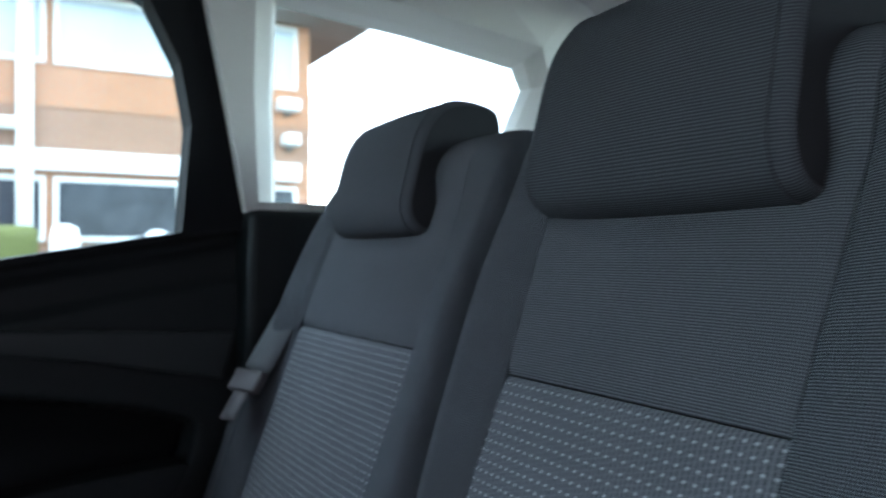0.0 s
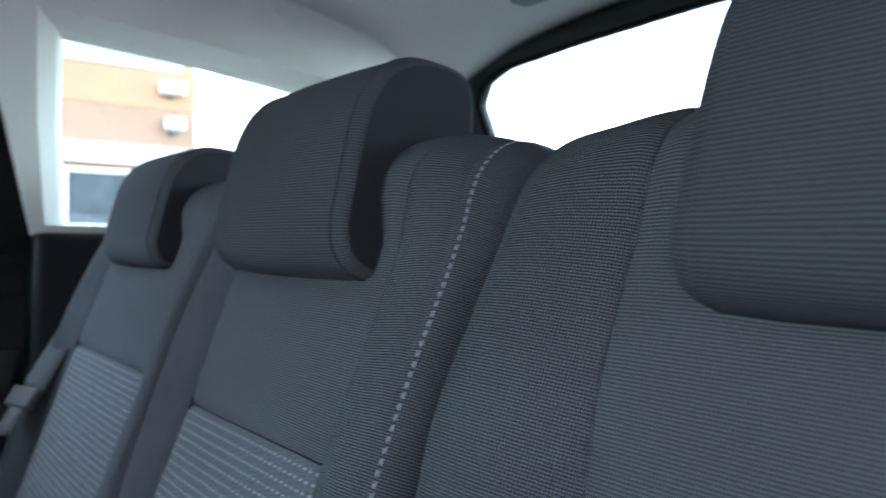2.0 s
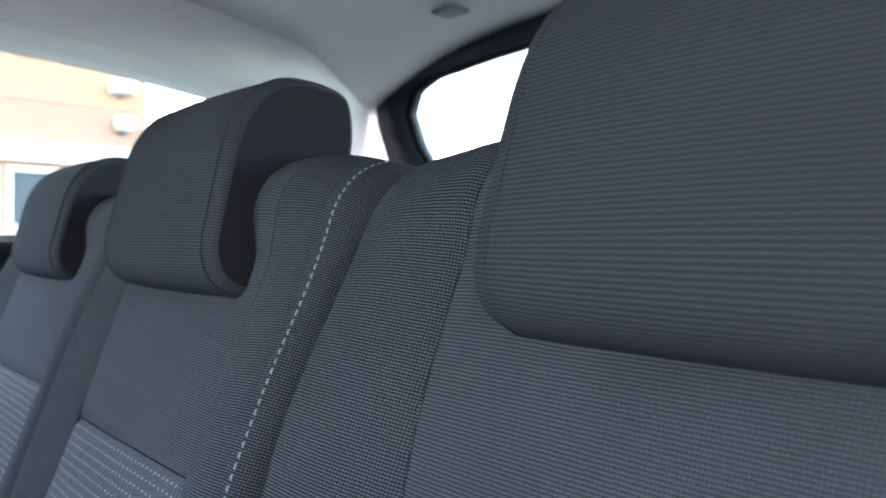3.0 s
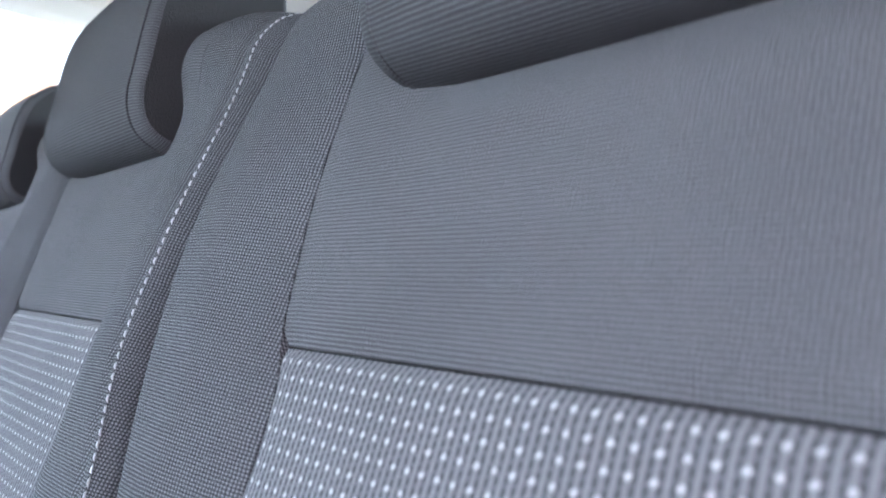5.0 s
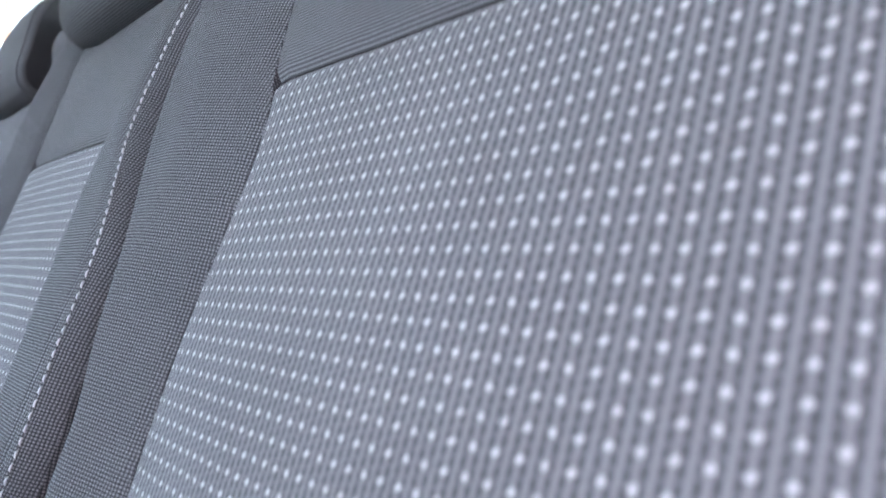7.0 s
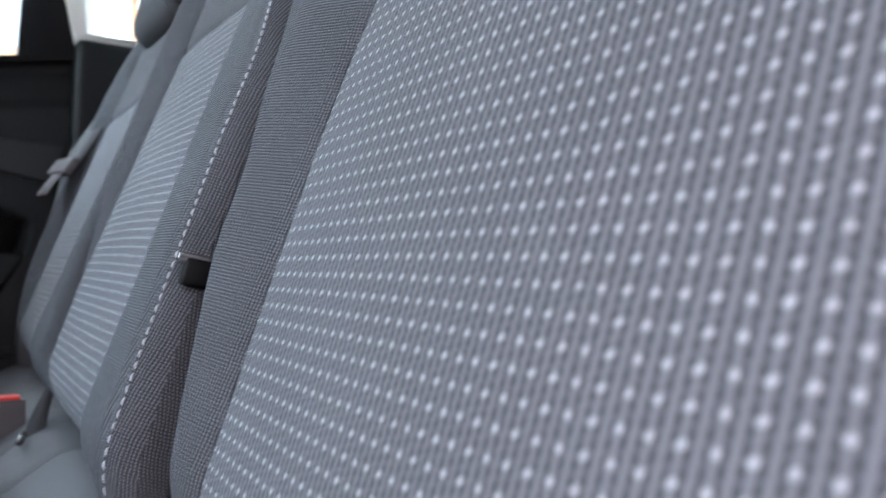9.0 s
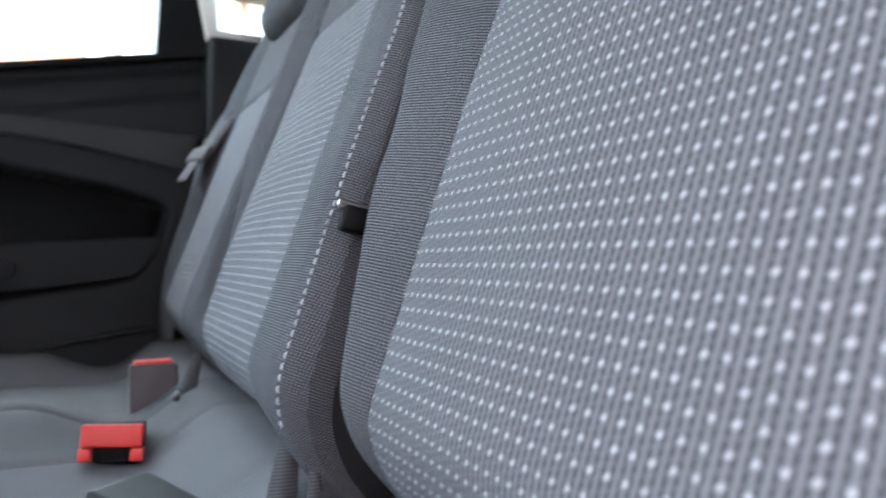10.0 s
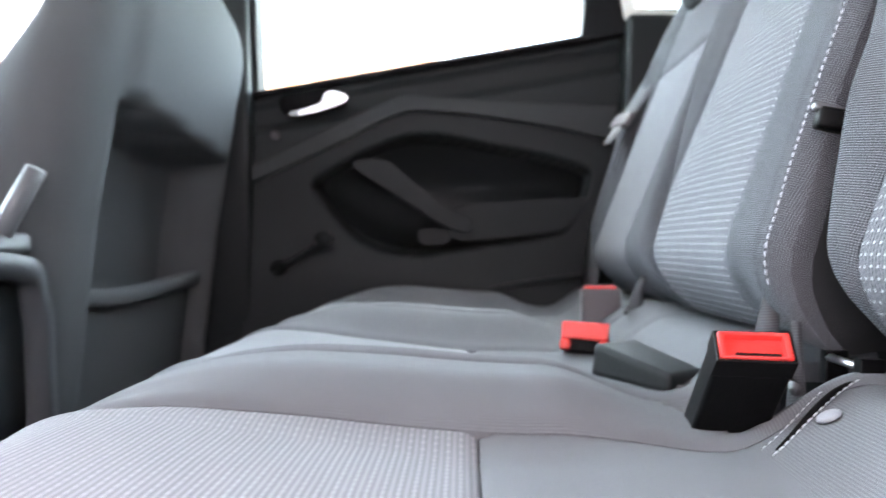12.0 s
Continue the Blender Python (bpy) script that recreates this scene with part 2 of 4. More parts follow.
def strap(pts, width, thick, across, bm=None):
    """A flat band along a line; across: its width's direction at each point."""
    rows, uvs, run = [], [], 0.0
    for i, p in enumerate(pts):
        a, b = Vector(pts[max(i - 1, 0)]), Vector(pts[min(i + 1, len(pts) - 1)])
        d = (b - a).normalized()
        w = Vector(across[i] if isinstance(across, list) else across)
        w = (w - d * w.dot(d)).normalized()
        n = d.cross(w)
        run += (Vector(p) - Vector(pts[i - 1])).length if i else 0
        rows.append([Vector(p) + w * (s * width / 2) + n * (t * thick / 2) for s, t in ((-1, -1), (1, -1), (1, 1), (-1, 1))])
        uvs.append([(0, run), (width, run), (width, run), (0, run), (0, run)])
    return merge(lattice(rows, uvs, closed_u=True, caps=True), bm)


def slab(outline, axis, lo, hi, bevel=0.0, segments=2, bm=None):
    """A plate: an outline in the two other axes, thick along the axis."""
    own = bmesh.new()
    def put(p, d):
        c = list(p)
        c.insert("xyz".index(axis), d)
        return own.verts.new(c)
    a, b = [put(p, lo) for p in outline], [put(p, hi) for p in outline]
    own.faces.new(a)
    own.faces.new(b[::-1])
    n = len(a)
    for i in range(n):
        own.faces.new((a[i], b[i], b[(i + 1) % n], a[(i + 1) % n]))
    bmesh.ops.recalc_face_normals(own, faces=own.faces)
    if bevel:
        bevelled(own, bevel, segments)
    return merge(own, bm)


def ring(outer, inner, axis, lo, hi, bm=None):
    """A frame between two outlines of equal count."""
    own = bmesh.new()
    def put(p, d):
        c = list(p)
        c.insert("xyz".index(axis), d)
        return own.verts.new(c)
    sets = [[put(p, d) for p in line] for d in (lo, hi) for line in (outer, inner)]
    n = len(outer)
    for i in range(n):
        k = (i + 1) % n
        for a, b in ((0, 1), (1, 3), (3, 2), (2, 0)):
            own.faces.new((sets[a][i], sets[a][k], sets[b][k], sets[b][i]))
    bmesh.ops.recalc_face_normals(own, faces=own.faces)
    return merge(own, bm)


def sstep(a, b, x):
    t = min(max((x - a) / (b - a), 0), 1)
    return t * t * (3 - 2 * t)


# ---- rear backrests ----
REC = radians(20.96)
NF, DF = Vector((-math.cos(REC), 0, math.sin(REC))), Vector((math.sin(REC), 0, math.cos(REC)))
S_TOP, R_TOP = 0.846, 0.046


def back_base(s):
    """A point and its normal of the backrest's middle line; s is the height, and past the top goes over the edge."""
    if s <= S_TOP:
        p = Vector((0.0854 + math.tan(REC) * (s - 0.6), 0, s))
        low = max(0.0, 0.47 - s)
        return p + Vector((15.0 * low * low, 0, 0)), NF
    a = (s - S_TOP) / R_TOP
    p1 = Vector((0.0854 + math.tan(REC) * (S_TOP - 0.6), 0, S_TOP))
    d = math.cos(a) * NF + math.sin(a) * DF
    return p1 - NF * R_TOP + d * R_TOP, d


def between(table, v):
    """Smooth reading of a short table of (height, value)."""
    if v <= table[0][0]:
        return table[0][1]
    slopes = [(q - p) / (c - a) for (a, p), (c, q) in zip(table, table[1:])]
    slopes = [slopes[0]] + [0.5 * (m + n) for m, n in zip(slopes, slopes[1:])] + [slopes[-1]]
    for i, ((a, p), (c, q)) in enumerate(zip(table, table[1:])):
        if v <= c:
            t, w = (v - a) / (c - a), c - a
            return p * (1 + 2 * t) * (1 - t) ** 2 + slopes[i] * w * t * (1 - t) ** 2 + q * t * t * (3 - 2 * t) - slopes[i + 1] * w * t * t * (1 - t)
    return table[-1][1]


EDGE_SEAM = [(0.44, 0.007), (0.62, 0.007), (0.70, 0.012), (0.80, 0.016), (0.84, 0.020), (0.875, 0.026), (0.91, 0.030)]


class Seat:
    """One place of the bench: its edges, its panel's half width by height, and how far it stands back."""

    def __init__(self, centre, lo, hi, half, back=0.0, proud=0.014, corner=0.018, seam=False, crown=0.0, valley=None):
        self.c, self.lo_t, self.hi_t, self.half_t, self.back, self.rise, self.corner, self.seam, self.crown, self.valley = centre, lo, hi, half, back, proud, corner, seam, crown, valley

    def lo(self, s):
        return between(self.lo_t, s)

    def hi(self, s):
        return between(self.hi_t, s)

    def panel(self, s):
        return between(self.half_t, s)

    def proud(self, y, s):
        d = abs(y - self.c)
        hw = self.panel(s)
        h = self.rise * sstep(hw - 0.010, hw + 0.050, d) * (1 - 0.5 * sstep(0.74, 0.86, s))
        for edge in (self.lo(s), self.hi(s)):
            e = 0.016 - abs(y - edge)
            if e > 0:
                h -= 0.014 * (1 - math.sqrt(max(0.0, 1 - (e / 0.016) ** 2)))
        h += self.crown * sstep(0.82, 0.875, s) * (1 - sstep(hw - 0.010, hw + 0.050, d))
        if d < hw:
            h += 0.004 * math.sin(min(max((s - 0.42) / 0.3, 0), 1) * math.pi) * (1 - (d / hw) ** 2)
            h -= 0.003 * math.exp(-((s - S_PANEL) / 0.0035) ** 2)
        h -= 0.0022 * math.exp(-((d - hw) / 0.004) ** 2)
        h -= 0.006 * sstep(0.785, 0.812, s) * (1 - sstep(0.826, 0.852, s)) * sstep(0.100, 0.07, d)
        if self.valley:
            e = 0.024 - abs(y - (self.hi(s) if self.valley == "hi" else self.lo(s)))
            if e > 0:
                h -= 0.020 * (e / 0.024) ** 2
        if self.seam:
            inward = y - self.lo(s)
            h -= 0.0024 * math.exp(-((inward - between(EDGE_SEAM, s) - 0.0085) / 0.0020) ** 2)
            h -= 0.010 * sstep(0.62, 0.72, s) * sstep(between(EDGE_SEAM, s), 0.0, inward)
        h += 0.0012 * (noise.noise((y * 9, s * 7, self.c * 5)) + 0.4 * noise.noise((y * 30, s * 18, 3.0)))
        return h

    def at(self, y, s):
        p, n = back_base(s)
        drop = 0.0
        for edge in (self.lo(s), self.hi(s)):
            e = 0.06 - abs(y - edge)
            if e > 0:
                drop = max(drop, self.corner * (e / 0.06) ** 2)
        p = p + n * self.proud(y, s)
        if self.seam:
            p.x -= 4.0 * max(0.0, 0.47 - s) ** 2 * sstep(0.070, 0.0, y - self.lo(s))
            p.x += between([(0.60, 0.0), (0.72, 0.006), (0.80, 0.010), (0.87, 0.013)], s) * sstep(0.060, 0.010, y - self.lo(s))
        return Vector((p.x + self.back, y, p.z - drop * sstep(S_TOP - 0.06, S_TOP + 0.03, s)))


def heights(lo, hi, step):
    n = max(2, round((hi - lo) / step))
    return [lo + (hi - lo) * i / n for i in range(n + 1)]


def along(s):
    return s / math.cos(REC) if s <= S_TOP else S_TOP / math.cos(REC) + (s - S_TOP)


def backrest_patch(seat, left, right, s_list, n, true_width=False, anchor_right=False):
    """Cloth between two lines; left and right give y at a height."""
    rows, uvs = [], []
    for s in s_list:
        a, b = left(s), right(s)
        row = []
        for j in range(n + 1):
            t = j / n
            y = a + (b - a) * t
            row.append(seat.at(y, s))
        rows.append(row)
        if true_width:
            run = [0.0]
            for p, q in zip(row, row[1:]):
                run.append(run[-1] + (q - p).length)
            shift = (b - run[-1]) if anchor_right else a
            uvs.append([(r + shift, along(s)) for r in run])
        else:
            uvs.append([(a + (b - a) * j / n, along(s)) for j in range(n + 1)])
    bm = lattice(rows, uvs)
    # turned in at the seams
    for k in (0, -1):
        lattice([[row[k], row[k] - back_base(s)[1] * 0.012] for row, s in zip(rows, s_list)], [[uv[k], (uv[k][0] + 0.012, uv[k][1])] for uv in uvs], bm=bm)
    for k in (0, -1):
        lattice([rows[k], [p - back_base(s_list[k])[1] * 0.008 for p in rows[k]]], [uvs[k], uvs[k]], bm=bm)
    return bm


NEAR = Seat(-0.367, [(0.4, -0.567), (0.9, -0.560)],
            [(0.43, -0.245), (0.47, -0.227), (0.52, -0.209), (0.548, -0.200), (0.577, -0.197), (0.61, -0.186), (0.64, -0.178), (0.68, -0.163), (0.72, -0.153), (0.745, -0.150), (0.806, -0.152), (0.87, -0.154)],
            [(0.44, 0.108), (0.56, 0.119), (0.61, 0.122), (0.70, 0.119), (0.715, 0.126), (0.74, 0.132), (0.774, 0.137), (0.81, 0.138), (0.86, 0.134)], corner=0.006, crown=0.010)
MID = Seat(0.026, [(0.40, -0.206), (0.447, -0.204), (0.478, -0.200), (0.511, -0.191), (0.554, -0.182), (0.61, -0.178), (0.64, -0.174), (0.66, -0.168), (0.70, -0.150), (0.76, -0.147), (0.812, -0.146), (0.87, -0.146)],
           [(0.44, 0.110), (0.48, 0.135), (0.526, 0.155), (0.59, 0.170), (0.67, 0.178), (0.88, 0.184)],
           [(0.44, 0.122), (0.53, 0.110), (0.62, 0.100), (0.70, 0.096), (0.74, 0.098), (0.85, 0.104)], -0.006, corner=0.007, seam=True, crown=0.013, valley="hi")
FAR = Seat(0.384, [(0.44, 0.125), (0.48, 0.146), (0.526, 0.164), (0.59, 0.178), (0.67, 0.186), (0.88, 0.192)],
           [(0.44, 0.500), (0.51, 0.548), (0.60, 0.565), (0.88, 0.560)],
           [(0.44, 0.118), (0.60, 0.122), (0.71, 0.124), (0.85, 0.124)], 0.004, crown=0.008, valley="lo")
S_LOW, S_PANEL, S_END = 0.408, 0.7115, S_TOP + R_TOP * 2.5


def build_backrest(seats, name, label):
    root = thing(name, label, "car seat", (0.1, seats[0].c, 0.4))
    for k, seat in enumerate(seats):
        lo, hi, c = seat.lo, seat.hi, seat.c
        hw = seat.panel
        gap = 0.0004
        full, low, high = heights(S_LOW, S_END, 0.004), heights(S_LOW, S_PANEL - gap, 0.004), heights(S_PANEL + gap, S_END, 0.004)
        part("insert", backrest_patch(seat, lambda s: c - hw(s) + gap, lambda s: c + hw(s) - gap, low, 26), CLOTH_DOT, root,
             "ribbed grey cloth insert with rows of white dots")
        part("upper_panel", backrest_patch(seat, lambda s: c - hw(s) + gap, lambda s: c + hw(s) - gap, high, 26), CLOTH, root,
             "plain woven charcoal cloth")
        part("bolster", backrest_patch(seat, lo, lambda s: c - hw(s) - gap, full, 34, True, True), CLOTH_BOLSTER, root, "coarse woven charcoal cloth")
        part("bolster", backrest_patch(seat, lambda s: c + hw(s) + gap, hi, full, 26, True), CLOTH_BOLSTER, root, "coarse woven charcoal cloth")
    lo, hi = seats[0].lo, seats[-1].hi
    # side cheeks and back
    for edge, seat in ((seats[0].lo, seats[0]), (seats[-1].hi, seats[-1])):
        rows, uvs = [], []
        for s in heights(S_LOW, S_END, 0.004):
            p, nn = back_base(s)
            y = edge(s)
            front = seat.at(y, s) - nn * 0.004
            inner = Vector((0.0854 + math.tan(REC) * (min(s, S_TOP) - 0.6) + 0.10, 0.5 * y + 0.5 * edge(0.70), min(front.z, S_TOP)))
            row = []
            for k in range(7):
                q = front.lerp(inner, k / 6)
                q.y += 0.010 * noise.noise((q.x * 22 + s * 9, s * 13, 7.0)) * math.sin(math.pi * k / 6)
                row.append(q)
            rows.append(row)
            uvs.append([(k * 0.016, along(s)) for k in range(7)])
        part("side_cover", lattice(rows, uvs), CLOTH_SIDE, root, "dark cloth side")
    lo, hi = seats[0].lo(0.70), seats[-1].hi(0.70)
    rows = []
    for z in heights(S_LOW, S_TOP, 0.05):
        x = 0.0854 + math.tan(REC) * (z - 0.6)
        rows.append([(x + 0.085, lo, z), (x + 0.085, hi, z), (x + 0.115, hi, z), (x + 0.115, lo, z)])
    part("back_shell", lattice(rows, closed_u=True, caps=True), CARPET, root, "dark carpeted seat back")
    return root


wide_back = build_backrest([MID, FAR], "rear_backrest", "wide charcoal cloth rear backrest for two places")
build_backrest([NEAR], "rear_backrest", "single charcoal cloth rear backrest with dotted grey insert")


def stitches(line, normal, length=0.0034, gap=0.0017, radius=0.00046, lift=0.0):
    """Short white threads along a line of points."""
    bm = bmesh.new()
    todo = 0.0
    step = length + gap
    for i in range(len(line) - 1):
        a, b = line[i], line[i + 1]
        seg = (b - a).length
        d = (b - a).normalized()
        w = d.cross(normal).normalized()
        while todo < seg:
            p = a + d * todo
            ring_a = []
            for off, r in ((0, 0.45), (0.25, 1), (0.75, 1), (1, 0.45)):
                c = p + d * (off * length) + normal * (lift + (0.0004 if r == 1 else 0))
                ring_a.append([c + radius * r * (math.cos(q) * w * 1.3 + math.sin(q) * normal) for q in (0, 1.05, 2.09, 3.14, 4.19, 5.24)])
            lattice(ring_a, closed_u=True, bm=bm, caps=True)
            todo += step
        todo -= seg
    return bm


edge = [MID.at(MID.lo(s) + between(EDGE_SEAM, s), s) for s in heights(0.44, S_TOP + 0.048, 0.004)]
part("edge_stitching", stitches(edge, NF, lift=0.0006), THREAD, wide_back, "dashed white decorative stitching")


# ---- head restraints ----
HR = [(0.170, 0.7995), (0.160, 0.8010), (0.1505, 0.8050), (0.1430, 0.8115), (0.1385, 0.8215), (0.1380, 0.835), (0.142, 0.852), (0.152, 0.892), (0.163, 0.914), (0.178, 0.928), (0.198, 0.934), (0.226, 0.931), (0.237, 0.920),
      (0.238, 0.894), (0.230, 0.876), (0.208, 0.873), (0.193, 0.863), (0.184, 0.850), (0.182, 0.824), (0.179, 0.806)]


def build_headrest(y, half, back, down, taper, tall=1.0):
    root = thing("headrest", "dark cloth comma-shaped headrest lowered onto the backrest", "headrest", (0.19, y, 0.81), "rear headrests")
    prof = [Vector((p.x + back, 0, 0.80 + (p.y - 0.80) * tall + down)) for p in smooth_line([(a, b, 0) for a, b in HR], 4, True)]
    mid = Vector((0.178 + back, 0, 0.885 + down))
    lengths = [0.0]
    for a, b in zip(prof, prof[1:] + prof[:1]):
        lengths.append(lengths[-1] + (b - a).length)
    def section(dy, inset):
        row = []
        for i, p in enumerate(prof):
            t = prof[(i + 1) % len(prof)] - prof[i - 1]
            n = Vector((t.z, 0, -t.x)).normalized()
            q = p + n * (-inset) * sign
            if inset < 0:
                q = p + n * (-inset) * sign * max(0.0, -n.x * sign)
            row.append(Vector((q.x, y + dy * (1 - taper * (q.z - 0.80)), q.z)))
        return row
    # which way is out
    t = prof[1] - prof[-1]
    sign = 1 if Vector((t.z, 0, -t.x)).dot(prof[0] - mid) > 0 else -1
    e = 0.011
    rows, uvs = [], []
    core = half - e
    for k in range(9):
        dy = -core + 2 * core * k / 8
        bulge = -0.004 * (1 - (dy / core) ** 2)
        rows.append(section(dy, bulge))
        uvs.append([(y + dy, l) for l in lengths])
    part("cushion", lattice(rows, uvs, closed_u=True), CLOTH_HEAD, root)
    for s in (-1, 1):
        rows, uvs = [], []
        for k in range(6):
            a = k / 5 * math.pi / 2
            rows.append(section(s * (core + e * math.sin(a)), e * 0.50 * (1 - math.cos(a)) + 0.0006))
            uvs.append([(y + s * (core + e * a), l) for l in lengths])
        bm = lattice(rows, uvs, closed_u=True)
        part("side_panel", bm, CLOTH_HEAD, root)
        end = bmesh.new()
        vs = [end.verts.new(p) for p in rows[-1]]
        f = end.faces.new(vs)
        bmesh.ops.triangulate(end, faces=[f])
        part("side_face", end, CLOTH_SIDE, root)
        part("piping", tube(section(s * core, 0.0001), 0.0008, 6, closed=True), CLOTH_HEAD, root)
    for dy in (-0.05, 0.05):
        part("post", tube([Vector((0.21 + back, y + dy, 0.89)), Vector((0.21 + back, y + dy, 0.84))], 0.005, 8), STEEL, root)
    return root


for hy, hw, hx, hz, narrow, tall in ((-0.367, 0.104, 0.004, 0.002, 0.9, 1.0), (0.037, 0.096, 0.003, 0.003, 0.5, 1.0), (0.395, 0.088, 0.014, -0.003, 0.4, 0.91)):
    build_headrest(hy, hw, hx, hz, narrow, tall)


# ---- rear cushions ----
def cushion_z(seat_c, lo, hi, x, y):
    d = abs(y - seat_c)
    z = 0.366 + 0.013 * sstep(-0.11, -0.30, x)
    z += 0.030 * sstep(0.09, 0.16, d) * (1 - 0.22 * sstep(-0.15, -0.33, x)) * (1 - 0.75 * sstep(-0.11, -0.03, x))
    z += 0.034 * sstep(-0.025, 0.045, x)
    outer = sstep(0.10, 0.15, d)
    f, g = max(0.0, -0.232 - x), max(0.0, -0.322 - x)
    z += 0.005 * (1 - outer) * sstep(-0.23, -0.33, x)
    z -= 0.07 * outer * (1 - math.sqrt(max(0.0, 1 - (min(f, 0.158) / 0.158) ** 2)))
    z -= 0.07 * (1 - outer) * (1 - math.sqrt(max(0.0, 1 - (min(g, 0.078) / 0.078) ** 2)))
    if seat_c < -0.2:
        # the corner falls away round the belt buckle
        z -= 0.045 * sstep(-0.240, -0.230, y) * sstep(-0.004, 0.006, x + 0.0106 + 0.32 * (y + 0.239))
    for edge in (lo, hi):
        e = 0.016 - abs(y - edge)
        if e > 0:
            z -= 0.012 * (1 - math.sqrt(max(0.0, 1 - (e / 0.016) ** 2)))
    return z + 0.0015 * (noise.noise((x * 8, y * 8, seat_c)) + 0.4 * noise.noise((x * 25, y * 25, 2.0)))


def build_cushion(c, lo, hi, half, label):
    root = thing("seat_cushion", label, "seat cushion", (-0.2, c, 0.2), "rear seat cushions")
    def zed(x, y):
        z = cushion_z(c, lo, hi, x, y)
        d = abs(y - c)
        z -= 0.003 * math.exp(-((d - half) / 0.004) ** 2)
        if d < half:
            z -= 0.003 * math.exp(-((x + 0.144) / 0.004) ** 2)
        return z
    def patch(x0, x1, y0, y1, nx, ny, crosswise=False):
        rows, uvs = [], []
        for i in range(nx + 1):
            x = x0 + (x1 - x0) * i / nx
            ys = [y0 + (y1 - y0) * j / ny for j in range(ny + 1)]
            row = [Vector((x, y, zed(x, y))) for y in ys]
            rows.append(row)
            uvs.append([(x, y) if crosswise else (y, x) for y in ys])
        bm = lattice(rows, uvs)
        for k in (0, -1):
            lattice([[row[k], row[k] - Vector((0, 0, 0.012))] for row in rows], [[uv[k], uv[k]] for uv in uvs], bm=bm)
        return bm
    part("insert", patch(-0.400, -0.1445, c - half + 0.0006, c + half - 0.0006, 60, 20, True), CLOTH_RIB, root, "ribbed light grey cloth insert")
    part("rear_panel", patch(-0.1435, 0.10, c - half + 0.0006, c + half - 0.0006, 30, 20), CLOTH_SEAT, root, "plain charcoal cloth")
    part("bolster", patch(-0.400, 0.10, lo, c - half - 0.0006, 44, 14), CLOTH_SEAT, root)
    part("bolster", patch(-0.400, 0.10, c + half + 0.0006, hi, 110, 28), CLOTH_SEAT, root)
    part("base", box((-0.397, lo + 0.003, 0.20), (0.08, hi - 0.003, 0.335), 0.01), CLOTH_SEAT, root)
    return root


build_cushion(-0.367, -0.58, -0.158, 0.117, "charcoal cloth rear seat cushion with light grey insert")
build_cushion(0.018, -0.154, 0.190, 0.095, "narrow charcoal cloth middle seat cushion with grey insert")
build_cushion(0.390, 0.194, 0.600, 0.105, "charcoal cloth outer rear seat cushion")


# ---- the car's shell ----
floor_ob = part("floor", box((-2.2, -0.76, -0.03), (0.95, 0.80, 0.0)), CARPET, smooth=False)
tagged(floor_ob, "dark carpeted car floor", "floor", kind="structure")


def lean(bm, side=1):
    """The upper side of the car leans inwards."""
    for v in bm.verts:
        v.co.y -= side * 0.22 * max(0.0, v.co.z - 0.80)
        v.co.y += side * 0.55 * max(0.0, v.co.x - 0.60)
    return bm


def rounded(pts, steps=4):
    return [(p.x, p.y) for p in smooth_line([(a, b, 0) for a, b in pts], steps, True)]


def pull_in(ob, centre, share):
    """Shrinks a thing towards a point."""
    c = Vector(centre)
    ob.location = c + share * (ob.location - c)
    ob.scale = (share, share, share)


# roof lining
rows, uvs = [], []
for x in heights(-1.06, 0.79, 0.06):
    row, uv = [], []
    for y in heights(-0.70, 0.70, 0.05):
        z = 1.195 - 0.085 * abs(y / 0.68) ** 4 - 0.03 * sstep(0.3, 0.8, x)
        row.append((x, y, z))
        uv.append((y, x))
    row += [(x, 0.70, 1.25), (x, -0.70, 1.25)]
    rows.append(row)
ceiling = part("ceiling", lattice(rows, closed_u=True, caps=True), HEADLINER)
tagged(ceiling, "pale grey felt headliner of the car roof", "headliner", kind="structure")

